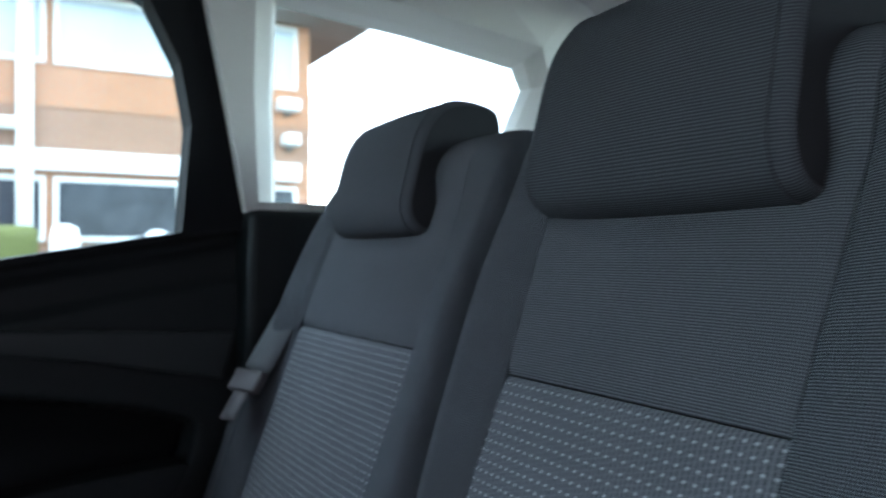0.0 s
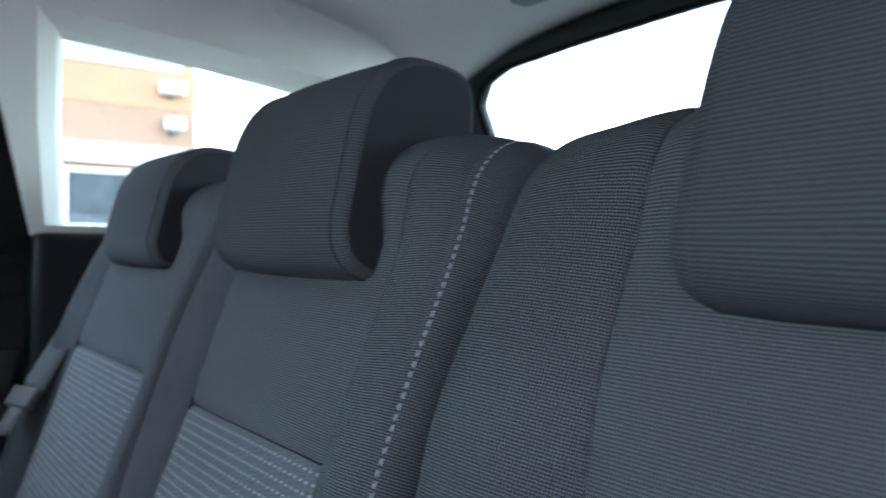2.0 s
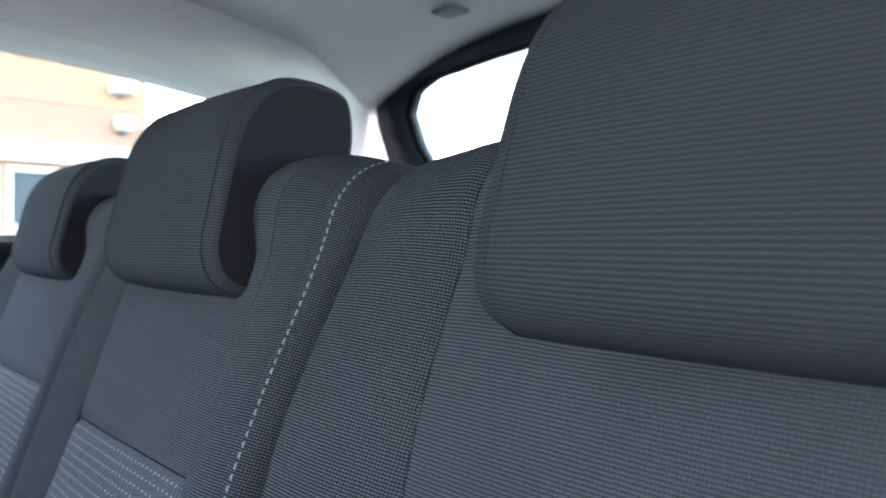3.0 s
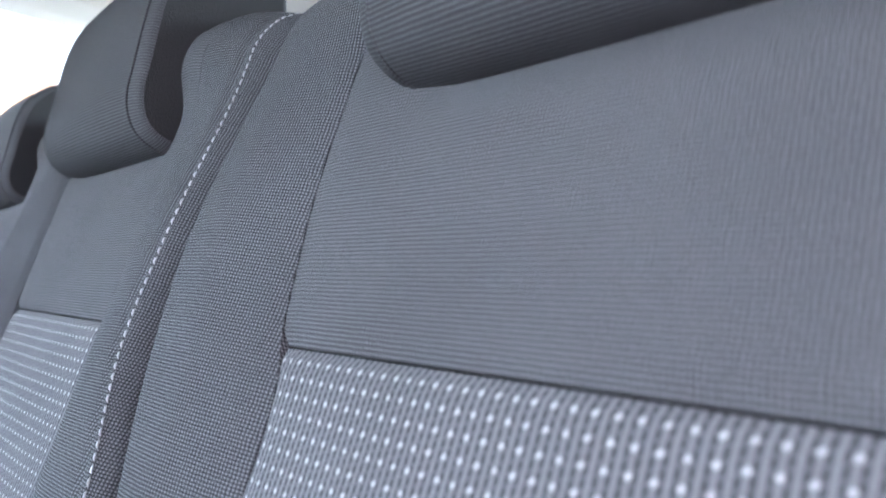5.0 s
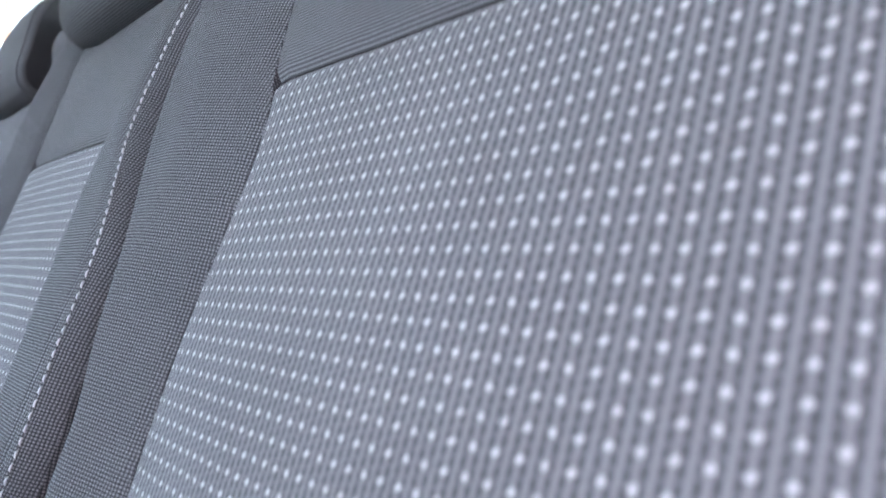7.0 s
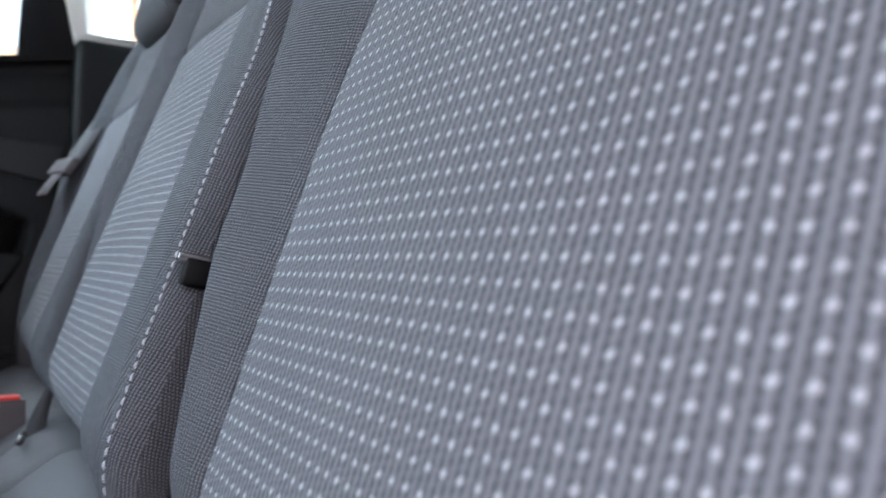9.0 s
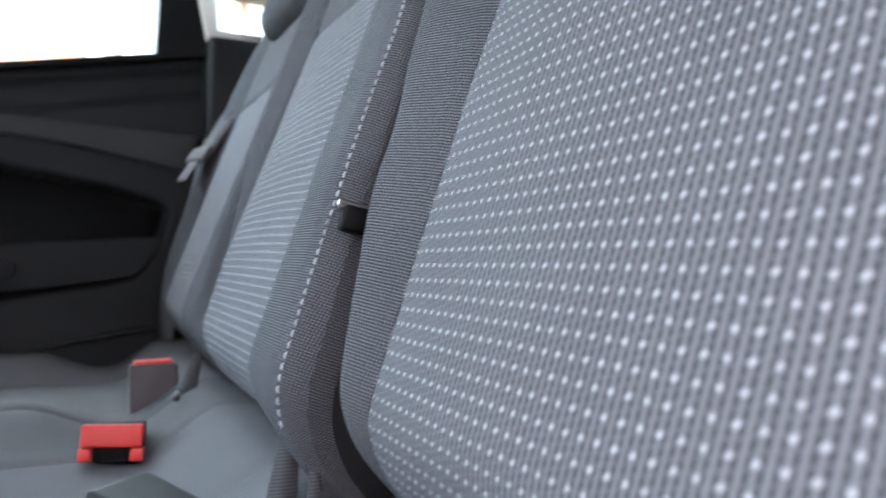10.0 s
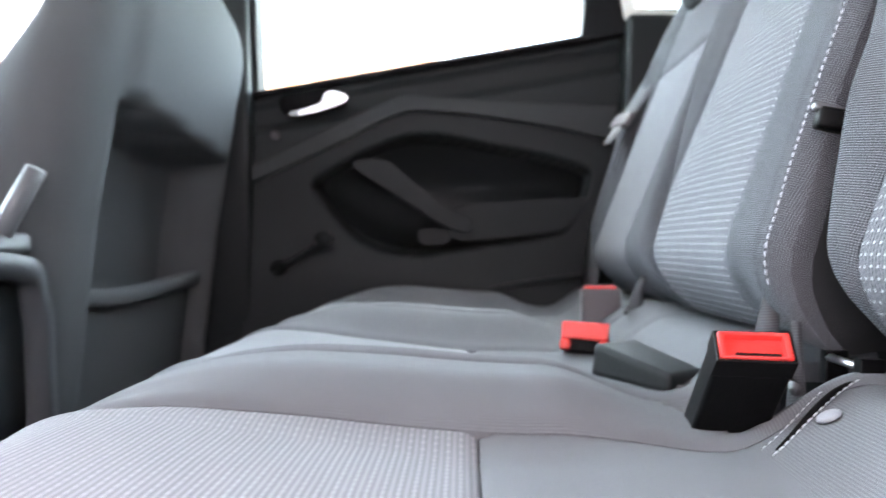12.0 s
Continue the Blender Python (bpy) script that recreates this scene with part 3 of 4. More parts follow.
# quarter panels with their windows, both sides
Q_IN = [(0.176, 0.850), (0.163, 0.98), (0.160, 1.095), (0.34, 1.082), (0.525, 1.060), (0.545, 1.03), (0.52, 0.96), (0.47, 0.850)]
Q_FACE = [(0.140, 0.848), (0.126, 0.98), (0.120, 1.122), (0.34, 1.108), (0.548, 1.086), (0.572, 1.035), (0.545, 0.955), (0.485, 0.846)]
Q_OUT = [(0.126, 0.835), (0.090, 0.98), (0.030, 1.21), (0.34, 1.24), (0.70, 1.24), (0.86, 1.14), (0.86, 0.96), (0.86, 0.835)]
for side, tag in ((1, "east"), (-1, "west")):
    wall = thing("wall_" + tag, "pale plastic rear pillar trim around a quarter window", "car pillar", (0.3, 0.7 * side, 0.3), kind="structure")
    lo, hi = (0.715, 0.775) if side > 0 else (-0.775, -0.715)
    part("pillar_trim", lean(ring(Q_OUT, Q_FACE, "y", lo, hi), side), PILLAR, wall, "pale grey plastic", smooth=False)
    near, deep = (lo, lo + 0.045) if side > 0 else (hi, hi - 0.045)
    reveal = lattice([[(a, near, b) for a, b in Q_FACE], [(a * 0.3 + c * 0.7, near * 0.45 + deep * 0.55, b * 0.3 + d * 0.7) for (a, b), (c, d) in zip(Q_FACE, Q_IN)], [(a, deep, b) for a, b in Q_IN]], closed_u=True)
    part("window_reveal", lean(reveal, side), PILLAR, wall, "pale chamfered window reveal", smooth=False)
    part("lower_trim", slab([(0.10, -0.06), (0.86, -0.06), (0.86, 0.838), (0.128, 0.838)], "y", lo - 0.02, hi, 0.012), TRIM_BLACK, wall, "black plastic")
    part("quarter_pane", lean(slab(Q_IN, "y", deep - 0.002, deep + 0.002), side), GLASS, wall, "clear glass", smooth=False)
    if side > 0:
        pull_in(wall, (-0.098, -0.331, 0.809), 0.909)

# tailgate
T_OUT = [(0.0, 1.172), (0.30, 1.168), (0.46, 1.161), (0.58, 1.153), (0.655, 1.139), (0.687, 1.112), (0.675, 1.05), (0.635, 0.97), (0.58, 0.80), (0.0, 0.70)]
T_IN = [(0.0, 1.144), (0.22, 1.139), (0.41, 1.132), (0.555, 1.122), (0.605, 1.104), (0.620, 1.070), (0.592, 1.01), (0.545, 0.955), (0.45, 0.83), (0.0, 0.81)]
outer = T_OUT[:-1] + [(0.0, 0.70)] + [(-a, b) for a, b in T_OUT[-2:0:-1]]
inner = T_IN[:-1] + [(0.0, 0.81)] + [(-a, b) for a, b in T_IN[-2:0:-1]]
tail = thing("tailgate", "closed tailgate with black frame round a bright rear window", "tailgate", (0.8, 0, 0.7))
part("frame", ring(outer, inner, "x", 0.78, 0.83), TRIM_DARK, tail, "dark plastic window surround")
grown = [(a * 1.01, 0.95 + (b - 0.95) * 1.01) for a, b in inner]
shrunk = [(a * 0.985, 0.95 + (b - 0.95) * 0.97) for a, b in inner]
part("seal", ring(grown, shrunk, "x", 0.80, 0.815), RUBBER, tail)
part("rear_pane", slab(shrunk, "x", 0.806, 0.81), GLASS, tail, smooth=False)
part("lower_panel", box((0.78, -0.66, 0.0), (0.84, 0.66, 0.70), 0.01), TRIM_BLACK, tail)
back_wall = part("wall_north", ring([(-0.78, 0.0), (0.78, 0.0), (0.78, 1.22), (-0.78, 1.22)], [(-0.70, 0.05), (0.70, 0.05), (0.735, 1.150), (-0.735, 1.150)], "x", 0.785, 0.86), HEADLINER, smooth=False)
tagged(back_wall, "pale body surround of the tailgate opening", "car body", kind="structure")

# front wall under the windscreen, sills and front pillars
front = part("wall_south", box((-1.95, -0.75, 0.0), (-1.85, 0.75, 0.72), 0.01), TRIM_BLACK)
tagged(front, "black plastic dashboard bulkhead", "car body", kind="structure")
for side, tag in ((1, "a"), (-1, "b")):
    lo, hi = (0.655, 0.695) if side > 0 else (-0.74, -0.70)
    post = part("wall_pillar_" + tag, lean(slab([(-0.626, 0.0), (-0.500, 0.0), (-0.500, 1.20), (-0.626, 1.20)], "y", lo + 0.010 * side, hi + 0.010 * side, 0.008), side), TRIM_BLACK)
    tagged(post, "black middle door pillar", "car pillar", kind="structure")
    rail = part("wall_sill_" + tag, box((-1.9, min(lo, hi), 0.0), (0.12, max(lo, hi), 0.14), 0.01), TRIM_BLACK)
    tagged(rail, "black door sill plate", "car sill", kind="structure")
    fd = part("wall_front_door_" + tag, slab([(-1.6, 0.1), (-0.60, 0.1), (-0.60, 0.70), (-1.6, 0.66)], "y", lo, hi + 0.01, 0.01), TRIM_DARK)
    tagged(fd, "dark front door lining under its window", "car door", kind="structure")
    edge_rail = part("wall_roof_rail_" + tag, lean(slab([(-1.12, 1.10), (0.12, 1.10), (0.12, 1.21), (-1.07, 1.21)], "y", lo + 0.005 * side, hi + 0.02 * side, 0.008), side), HEADLINER)
    tagged(edge_rail, "pale roof side rail", "car body", kind="structure")


screen = thing("windscreen", "clear sloping windscreen of the car", "windscreen", (-1.45, 0, 0.95))
pane = slab([(-1.88, 0.72), (-1.06, 1.20), (-1.064, 1.205), (-1.884, 0.725)], "y", -0.68, 0.68)
part("pane", pane, GLASS, screen, smooth=False)
for y in (-0.668, 0.668):
    part("screen_pillar", tube([Vector((-1.88, y, 0.70)), Vector((-1.07, y * 0.93, 1.19))], 0.03, 8), TRIM_BLACK, screen, "dark windscreen pillar")


# ---- rear door on the far side ----
door = thing("rear_door", "closed dark grey rear car door with chrome handle and window winder", "car door", (-0.2, 0.75, 0.1))
POCKET = [(-0.417, 0.572), (-0.398, 0.590), (-0.353, 0.616), (-0.297, 0.643), (-0.252, 0.658), (-0.192, 0.658), (-0.113, 0.643), (-0.013, 0.624), (0.062, 0.602), (0.069, 0.584), (0.057, 0.543), (0.028, 0.498), (-0.012, 0.485), (-0.111, 0.470), (-0.211, 0.454), (-0.271, 0.455), (-0.321, 0.471), (-0.362, 0.500), (-0.397, 0.540)]


def poly_gap(p, poly):
    """Signed distance to an outline, below zero inside."""
    best, inside = 9.0, False
    n = len(poly)
    for i in range(n):
        (ax, az), (bx, bz) = poly[i], poly[(i + 1) % n]
        t = max(0.0, min(1.0, ((p[0] - ax) * (bx - ax) + (p[1] - az) * (bz - az)) / ((bx - ax) ** 2 + (bz - az) ** 2)))
        best = min(best, math.hypot(p[0] - ax - t * (bx - ax), p[1] - az - t * (bz - az)))
        if (az > p[1]) != (bz > p[1]) and p[0] < (bx - ax) * (p[1] - az) / (bz - az) + ax:
            inside = not inside
    return -best if inside else best


POCKET_R = rounded(POCKET, 3)


def sill_z(x):
    return 0.739 + 0.169 * (x + 0.515)


def door_y(x, z):
    y = 0.742
    y += 0.045 * sstep(0.005, -0.007, poly_gap((x, z), POCKET_R))
    y -= 0.010 * sstep(0.47, 0.40, z + 0.10 * (x + 0.25))
    top = sill_z(x) - z
    y += 0.014 * sstep(0.075, 0.062, top) - 0.012 * sstep(0.030, 0.022, top)
    y += 0.022 * (1 - math.sqrt(max(0.0, 1 - (max(0.0, 0.030 - top) / 0.030) ** 2)))
    return y


rows = []
for i in range(111):
    f = i / 110
    row = []
    for j in range(131):
        x = -0.540 + 0.665 * j / 130
        z = 0.10 + (sill_z(x) - 0.10) * f
        row.append((x, door_y(x, z), z))
    rows.append(row)
rows.insert(0, [(x, 0.79, z) for x, y, z in rows[0]])
rows.append([(x, 0.79, z) for x, y, z in rows[-1]])
part("outer_panel", slab([(-0.55, 0.05), (0.17, 0.05), (0.17, sill_z(0.17) - 0.002), (-0.55, sill_z(-0.55) - 0.002)], "y", 0.794, 0.815, 0.004), TRIM_BLACK, door, "outer door skin")
part("lining", lattice(rows), TRIM_DARK, door, "dark grey moulded plastic lining")
part("pocket_insert", slab([(a * 0.97 - 0.005, 0.555 + (b - 0.555) * 0.93) for a, b in POCKET_R], "y", 0.782, 0.79), TRIM_BLACK, door, "black cloth-covered recess")

W_IN = [(-0.515, 0.738), (0.053, 0.834), (0.058, 0.96), (0.042, 1.03), (0.005, 1.095), (-0.06, 1.13), (-0.44, 1.13), (-0.513, 1.09)]
W_OUT = [(-0.545, 0.724), (0.128, 0.838), (0.112, 0.97), (0.096, 1.05), (0.06, 1.14), (-0.05, 1.18), (-0.46, 1.18), (-0.55, 1.13)]
part("window_frame", lean(ring(W_OUT, W_IN, "y", 0.735, 0.785)), RUBBER, door, "black window frame", smooth=False)
part("pane", lean(slab(W_IN, "y", 0.762, 0.766)), GLASS, door, "clear wound-up glass", smooth=False)
band_top = [(-0.536, 0.600), (-0.409, 0.664), (-0.278, 0.723), (-0.229, 0.730), (-0.07, 0.721), (0.118, 0.711)]
band_low = [(-0.536, 0.570), (-0.379, 0.640), (-0.269, 0.695), (-0.209, 0.700), (-0.07, 0.687), (0.103, 0.652)]
top_line = [(p.x, p.y) for p in smooth_line([(a, b, 0) for a, b in band_top], 5)]
low_line = [(p.x, p.y) for p in smooth_line([(a, b, 0) for a, b in band_low], 5)]
part("band", slab(top_line + low_line[::-1], "y", 0.728, 0.745, 0.005), TRIM_BAND, door, "lighter grey curved trim band")
bar = rounded([(-0.346, 0.610), (-0.322, 0.617), (-0.282, 0.613), (-0.257, 0.593), (-0.212, 0.556), (-0.172, 0.529), (-0.137, 0.514), (-0.143, 0.490), (-0.181, 0.499), (-0.232, 0.529), (-0.282, 0.561), (-0.332, 0.594)], 3)
part("pull_handle", slab(bar, "y", 0.716, 0.752, 0.008, 3), TRIM_DARK, door, "dark grey moulded pull handle")
foot = rounded([(-0.228, 0.496), (-0.181, 0.496), (-0.169, 0.482), (-0.186, 0.466), (-0.226, 0.467), (-0.235, 0.481)], 3)
part("pull_foot", slab(foot, "y", 0.750, 0.79, 0.007, 3), TRIM_BLACK, door, "black foot of the pull handle")
arm = rounded([(-0.172, 0.529), (-0.142, 0.540), (-0.072, 0.545), (0.052, 0.553), (0.060, 0.541), (0.033, 0.503), (0.010, 0.491), (-0.072, 0.480), (-0.141, 0.473), (-0.171, 0.480), (-0.178, 0.501)], 3)
part("pull_base", slab(arm, "y", 0.734, 0.79, 0.010, 3), TRIM_DARK, door, "dark grey armrest block")
part("storage_edge", tube(smooth_line([(-0.135, 0.736, 0.375), (-0.090, 0.732, 0.392), (-0.010, 0.730, 0.406), (0.080, 0.732, 0.418)], 5), 0.006, 8), TRIM_DARK, door, "moulded edge of the door bin")
# flat plate, its black colour stands in for the shaded hollow of the cup
part("handle_cup_plate", slab(rounded([(-0.474, 0.727), (-0.42, 0.738), (-0.375, 0.742), (-0.365, 0.715), (-0.40, 0.703), (-0.465, 0.695)]), "y", 0.729, 0.75, 0.003), BUCKLE_BLACK, door, "flat black plate in place of the dark handle cup")
blade = rounded([(-0.457, 0.696), (-0.430, 0.703), (-0.402, 0.713), (-0.394, 0.730), (-0.378, 0.734), (-0.356, 0.726), (-0.358, 0.716), (-0.385, 0.705), (-0.440, 0.690)], 4)
part("door_handle", slab(blade, "y", 0.714, 0.726, 0.004, 3), CHROME, door, "satin chrome door handle")
part("handle_root", slab(rounded([(-0.392, 0.728), (-0.362, 0.724), (-0.366, 0.715), (-0.39, 0.714)]), "y", 0.722, 0.742, 0.002), CHROME, door)
part("lock_button", tube([Vector((-0.485, 0.75, 0.660)), Vector((-0.485, 0.733, 0.660))], 0.008, 12), BUCKLE_GREY, door)
bm = tube(smooth_line([(-0.474, 0.722, 0.426), (-0.448, 0.715, 0.438), (-0.417, 0.712, 0.457), (-0.390, 0.712, 0.476)], 4), 0.0085, 8, flat=0.7)
bm = tube([Vector((-0.474, 0.745, 0.426)), Vector((-0.474, 0.715, 0.426))], 0.014, 14, bm, up=Vector((0, 0, 1)))
bm = tube([Vector((-0.390, 0.72, 0.476)), Vector((-0.390, 0.675, 0.476))], [0.011, 0.013], 12, bm, up=Vector((0, 0, 1)))
part("window_winder", bm, TRIM_BLACK, door, "black plastic window winder")
pull_in(door, (-0.152, -0.628, 0.464), 0.933)


# ---- front passenger seat ----
front_seat = thing("passenger_chair", "charcoal cloth front car seat seen from behind, with map pocket", "car seat", (-0.6, 0.375, 0.0))


def seat_half(z):
    return 0.258 - 0.03 * sstep(0.55, 0.75, z) - 0.14 * max(0.0, (z - 0.72) / 0.2) ** 2


FAR_EDGE = [(0.20, 0.305), (0.50, 0.310), (0.62, 0.300), (0.70, 0.288), (0.735, 0.272), (0.765, 0.246), (0.785, 0.205), (0.795, 0.165), (0.803, 0.115), (0.82, 0.070), (0.90, 0.02)]
rows, uvs = [], []
for z in heights(0.20, 0.90, 0.012):
    hw = seat_half(z)
    far = between(FAR_EDGE, z)
    xr = -0.550 + (0.17 if z > 0.486 else 0.10) * (z - 0.486)
    thick = 0.10 - 0.055 * sstep(0.56, 0.76, z)
    row, uv = [], []
    n = 44
    for j in range(n + 1):
        y = 0.360 - hw + (hw + far) * j / n
        e = 1 - abs(-1 + 2 * j / n)
        x = xr - 0.045 * (1 - math.sqrt(max(0.0, 1 - max(0.0, 1 - e / 0.22) ** 2)))
        inside = sstep(0.205, 0.245, y) * sstep(0.605, 0.580, y)
        x -= 0.075 * inside * sstep(0.612, 0.598, z - 0.10 * (0.40 - y))
        x += 0.008 * inside * sstep(0.596, 0.620, z - 0.10 * (0.40 - y))
        row.append((x, y, z))
        uv.append((y, z))
    for j in range(n, -1, -4):
        y = 0.360 - hw + (hw + far) * j / n
        e = 1 - abs(-1 + 2 * j / n)
        row.append((xr - thick - 0.03 * min(1.0, e * 4), y, z))
        uv.append((y, z))
    uv.append(uv[0])
    rows.append(row)
    uvs.append(uv)
part("backrest", lattice(rows, uvs, closed_u=True, caps=True), CLOTH_FRONT, front_seat)
rows, uvs = [], []
for z in heights(0.22, 0.415, 0.015):
    rows.append([(-0.550 + 0.10 * (z - 0.486) - 0.030 + 0.006 * math.sin(math.pi * t), 0.20 + 0.395 * t, z) for t in [k / 16 for k in range(17)]])
    uvs.append([(0.385 * k / 16, z) for k in range(17)])
part("map_pocket", lattice(rows, uvs), CLOTH_FRONT, front_seat, "flat dark cloth map pocket")
hem = smooth_line([(-0.588, 0.203, 0.405), (-0.582, 0.30, 0.398), (-0.580, 0.40, 0.400), (-0.582, 0.50, 0.406), (-0.580, 0.600, 0.412)], 6)
part("pocket_hem", tube(hem, 0.013, 10, up=Vector((0, 0, 1)), flat=0.7), CLOTH_FRONT, front_seat)
part("seat_base", box((-1.10, 0.13, 0.10), (-0.60, 0.63, 0.34), 0.04, 4), CLOTH_FRONT, front_seat)
part("seat_rail", box((-1.05, 0.16, 0.0), (-0.66, 0.60, 0.12), 0.01), TRIM_BLACK, front_seat)

# unseen twin seat, added to shade the near places from the front
copy_thing(front_seat, Matrix.Translation(front_seat.location + Vector((-0.22, -0.76, 0))))

stalk = thing("front_belt_stalk", "grey belt buckle stalk beside the front seat", "seat belt", (-0.58, 0.06, 0.47))
part("stalk", tube([Vector((-0.580, 0.06, 0.44)), Vector((-0.568, 0.06, 0.475)), Vector((-0.536, 0.06, 0.532))], [0.010, 0.012, 0.011], 12, flat=0.8), CONSOLE_LIGHT, stalk, "grey plastic stalk")
part("stalk_foot", box((-0.60, 0.045, 0.42), (-0.565, 0.075, 0.46), 0.006), BUCKLE_BLACK, stalk)

console = thing("centre_console", "dark grey centre console with open rear tray", "console", (-0.8, 0, 0.0))
part("body", box((-1.5, -0.115, 0.0), (-0.57, 0.115, 0.45), 0.02, 3), CONSOLE, console)
r_out = rounded([(-0.110, 0.20), (0.103, 0.20), (0.112, 0.36), (0.100, 0.420), (0.070, 0.452), (-0.08, 0.452), (-0.11, 0.38)], 4)
r_in = rounded([(-0.090, 0.26), (0.080, 0.26), (0.092, 0.36), (0.082, 0.408), (0.060, 0.430), (-0.07, 0.430), (-0.092, 0.37)], 4)
part("tray_surround", ring(r_out, r_in, "x", -0.58, -0.545), CONSOLE, console)
part("tray", slab(r_in, "x", -0.569, -0.565), TRIM_BAND, console)
part("tray_lip", box((-0.58, -0.10, 0.255), (-0.54, 0.105, 0.285), 0.008), CONSOLE, console)
part("lid", box((-0.95, -0.10, 0.452), (-0.56, 0.10, 0.475), 0.012, 3), CONSOLE, console)


# ---- belts and buckles ----
def upright_buckle(at, tilt, turn, button, label, body_mat, width=0.021):
    """A buckle that stands up out of the cushion, with its release button on top."""
    root = thing("belt_buckle", label, "seat belt buckle", at, "rear belt buckles")
    m = Matrix.Translation(at) @ pose(0, 0, 0, tilt[0], tilt[1], turn)
    if button:
        m = m @ Matrix(((1, 0, 0.20, 0), (0, 1, 0, 0), (0, 0, 1, 0), (0, 0, 0, 1)))
    w, d, h = width, 0.0112, 0.060
    part("housing", box((-w, -d, -h), (w, d, -0.004), 0.003, 3, m), body_mat, root)
    part("stem", box((-w * 0.7, -d * 0.5, -h - 0.04), (w * 0.7, d * 0.5, -h + 0.004), 0.002, 1, m), BUCKLE_BLACK, root)
    if button:
        def frame_of(inset):
            return [(-w + inset, -d + inset), (w - inset, -d + inset), (w - inset, d - inset), (-w + inset, d - inset)]
        rim = ring(frame_of(0.0016), [(-w + 0.0044, -d + 0.0030), (w - 0.0044, -d + 0.0030), (w - 0.0044, d - 0.0036), (-w + 0.0044, d - 0.0036)], "z", -0.005, 0.0032)
        bevelled(rim, 0.0011, 2)
        rim.transform(m)
        collar = ring(frame_of(-0.0003), frame_of(0.0014), "z", -0.008, 0.0022)
        bevelled(collar, 0.0004, 1)
        collar.transform(m)
        part("collar", collar, body_mat, root, "black plastic edge round the button", smooth=False)
        part("button_rim", rim, RED, root, "red raised rim")
        part("release_button", box((-w + 0.003, -d * 0.50, -0.005), (w - 0.003, d - 0.0030, -0.0004), 0.001, 2, m), RED, root, "bright red release button")
        # no opening is cut: a raised black bar gives the slot's dark
        part("slot", box((-w * 0.52, -d + 0.0028, -0.005), (w * 0.60, -d + 0.0046, 0.0034), 0.0, 1, m), BUCKLE_BLACK, root, "black bar drawn as the dark tongue slot", smooth=False)
    return root


upright_buckle((-0.0115, -0.250, 0.4155), (33, 0), -12, True, "black belt buckle with red button standing between cushion and backrest", BUCKLE_BLACK, 0.0180)
far_buckle = upright_buckle((0.002, 0.246, 0.422), (-6, 0), 0, False, "grey-backed belt buckle with a red edge standing on the cushion", BUCKLE_GREY)
part("release_button", box((-0.015, 0.237, 0.4165), (0.019, 0.255, 0.4215), 0.002), RED, far_buckle, "red release button edge")

low = thing("belt_buckle", "black belt buckle lying on the middle cushion, red button forward", "seat belt buckle", (-0.05, 0.10, 0.385), "rear belt buckles")
m = Matrix.Translation((-0.040, 0.083, 0.383)) @ pose(0, 0, 0, -8, 3, -8)
part("housing", box((-0.020, 0.004, -0.013), (0.020, 0.062, 0.012), 0.003, 3, m), BUCKLE_BLACK, low)
part("release_button", box((-0.021, -0.008, -0.003), (0.021, 0.006, 0.013), 0.002, 3, m), RED, low, "bright red release button")
for dx in (-0.0175, 0.0175):
    part("slot_side", box((dx - 0.0045, -0.008, -0.013), (dx + 0.0045, 0.006, -0.0035), 0.0015, 2, m), RED, low)
part("slot", box((-0.0125, -0.004, -0.013), (0.0125, 0.006, -0.0035), 0.0, 1, m), BUCKLE_BLACK, low, smooth=False)

flat = thing("belt_buckle", "black belt buckle lying face down on the middle cushion", "seat belt buckle", (-0.04, -0.03, 0.37), "rear belt buckles")
m = Matrix.Translation((-0.026, -0.100, 0.383)) @ pose(0, 0, 0, 0, 9, -50)
bm = box((-0.031, -0.022, -0.012), (0.031, 0.022, 0.011))
for v in bm.verts:
    if v.co.x > 0:
        v.co.z *= 0.55
        v.co.y *= 0.85
bevelled(bm, 0.0045, 3)
bm.transform(m)
part("housing", bm, TRIM_BLACK, flat)
part("stem", box((0.030, -0.012, -0.006), (0.070, 0.014, -0.001), 0.002, 2, m), BELT, flat, "dark webbing stem")

# belt of the far seat
belt = thing("seat_belt", "grey webbing seat belt hanging beside the far backrest", "seat belt", (0.1, 0.58, 0.62), "rear belts")
line = smooth_line([(0.27, 0.620, 0.94), (0.210, 0.580, 0.855), (0.178, 0.572, 0.80), (0.134, 0.568, 0.728), (0.094, 0.566, 0.662)], 5)
part("webbing", strap(line, 0.046, 0.0016, (0.35, -0.9, 0.1)), BELT, belt, "grey woven webbing")
m = Matrix.Translation((0.084, 0.562, 0.655)) @ pose(0, 0, 0, 0, 35, 20)
part("tongue", box((-0.004, -0.022, -0.014), (0.006, 0.022, 0.010), 0.003, 2, m), BUCKLE_GREY, belt, "grey plastic belt tongue")
part("tongue_plate", box((-0.0012, -0.012, -0.046), (0.0012, 0.012, -0.010), 0.001, 1, m), BUCKLE_GREY, belt, "dull grey tongue plate")
low_line = smooth_line([(0.095, 0.580, 0.650), (0.085, 0.592, 0.60), (0.055, 0.600, 0.50), (0.045, 0.605, 0.40)], 5)
part("lower_webbing", strap(low_line, 0.046, 0.0016, (0.35, -0.9, 0.1)), BELT, belt)
belt.location.y -= 0.030

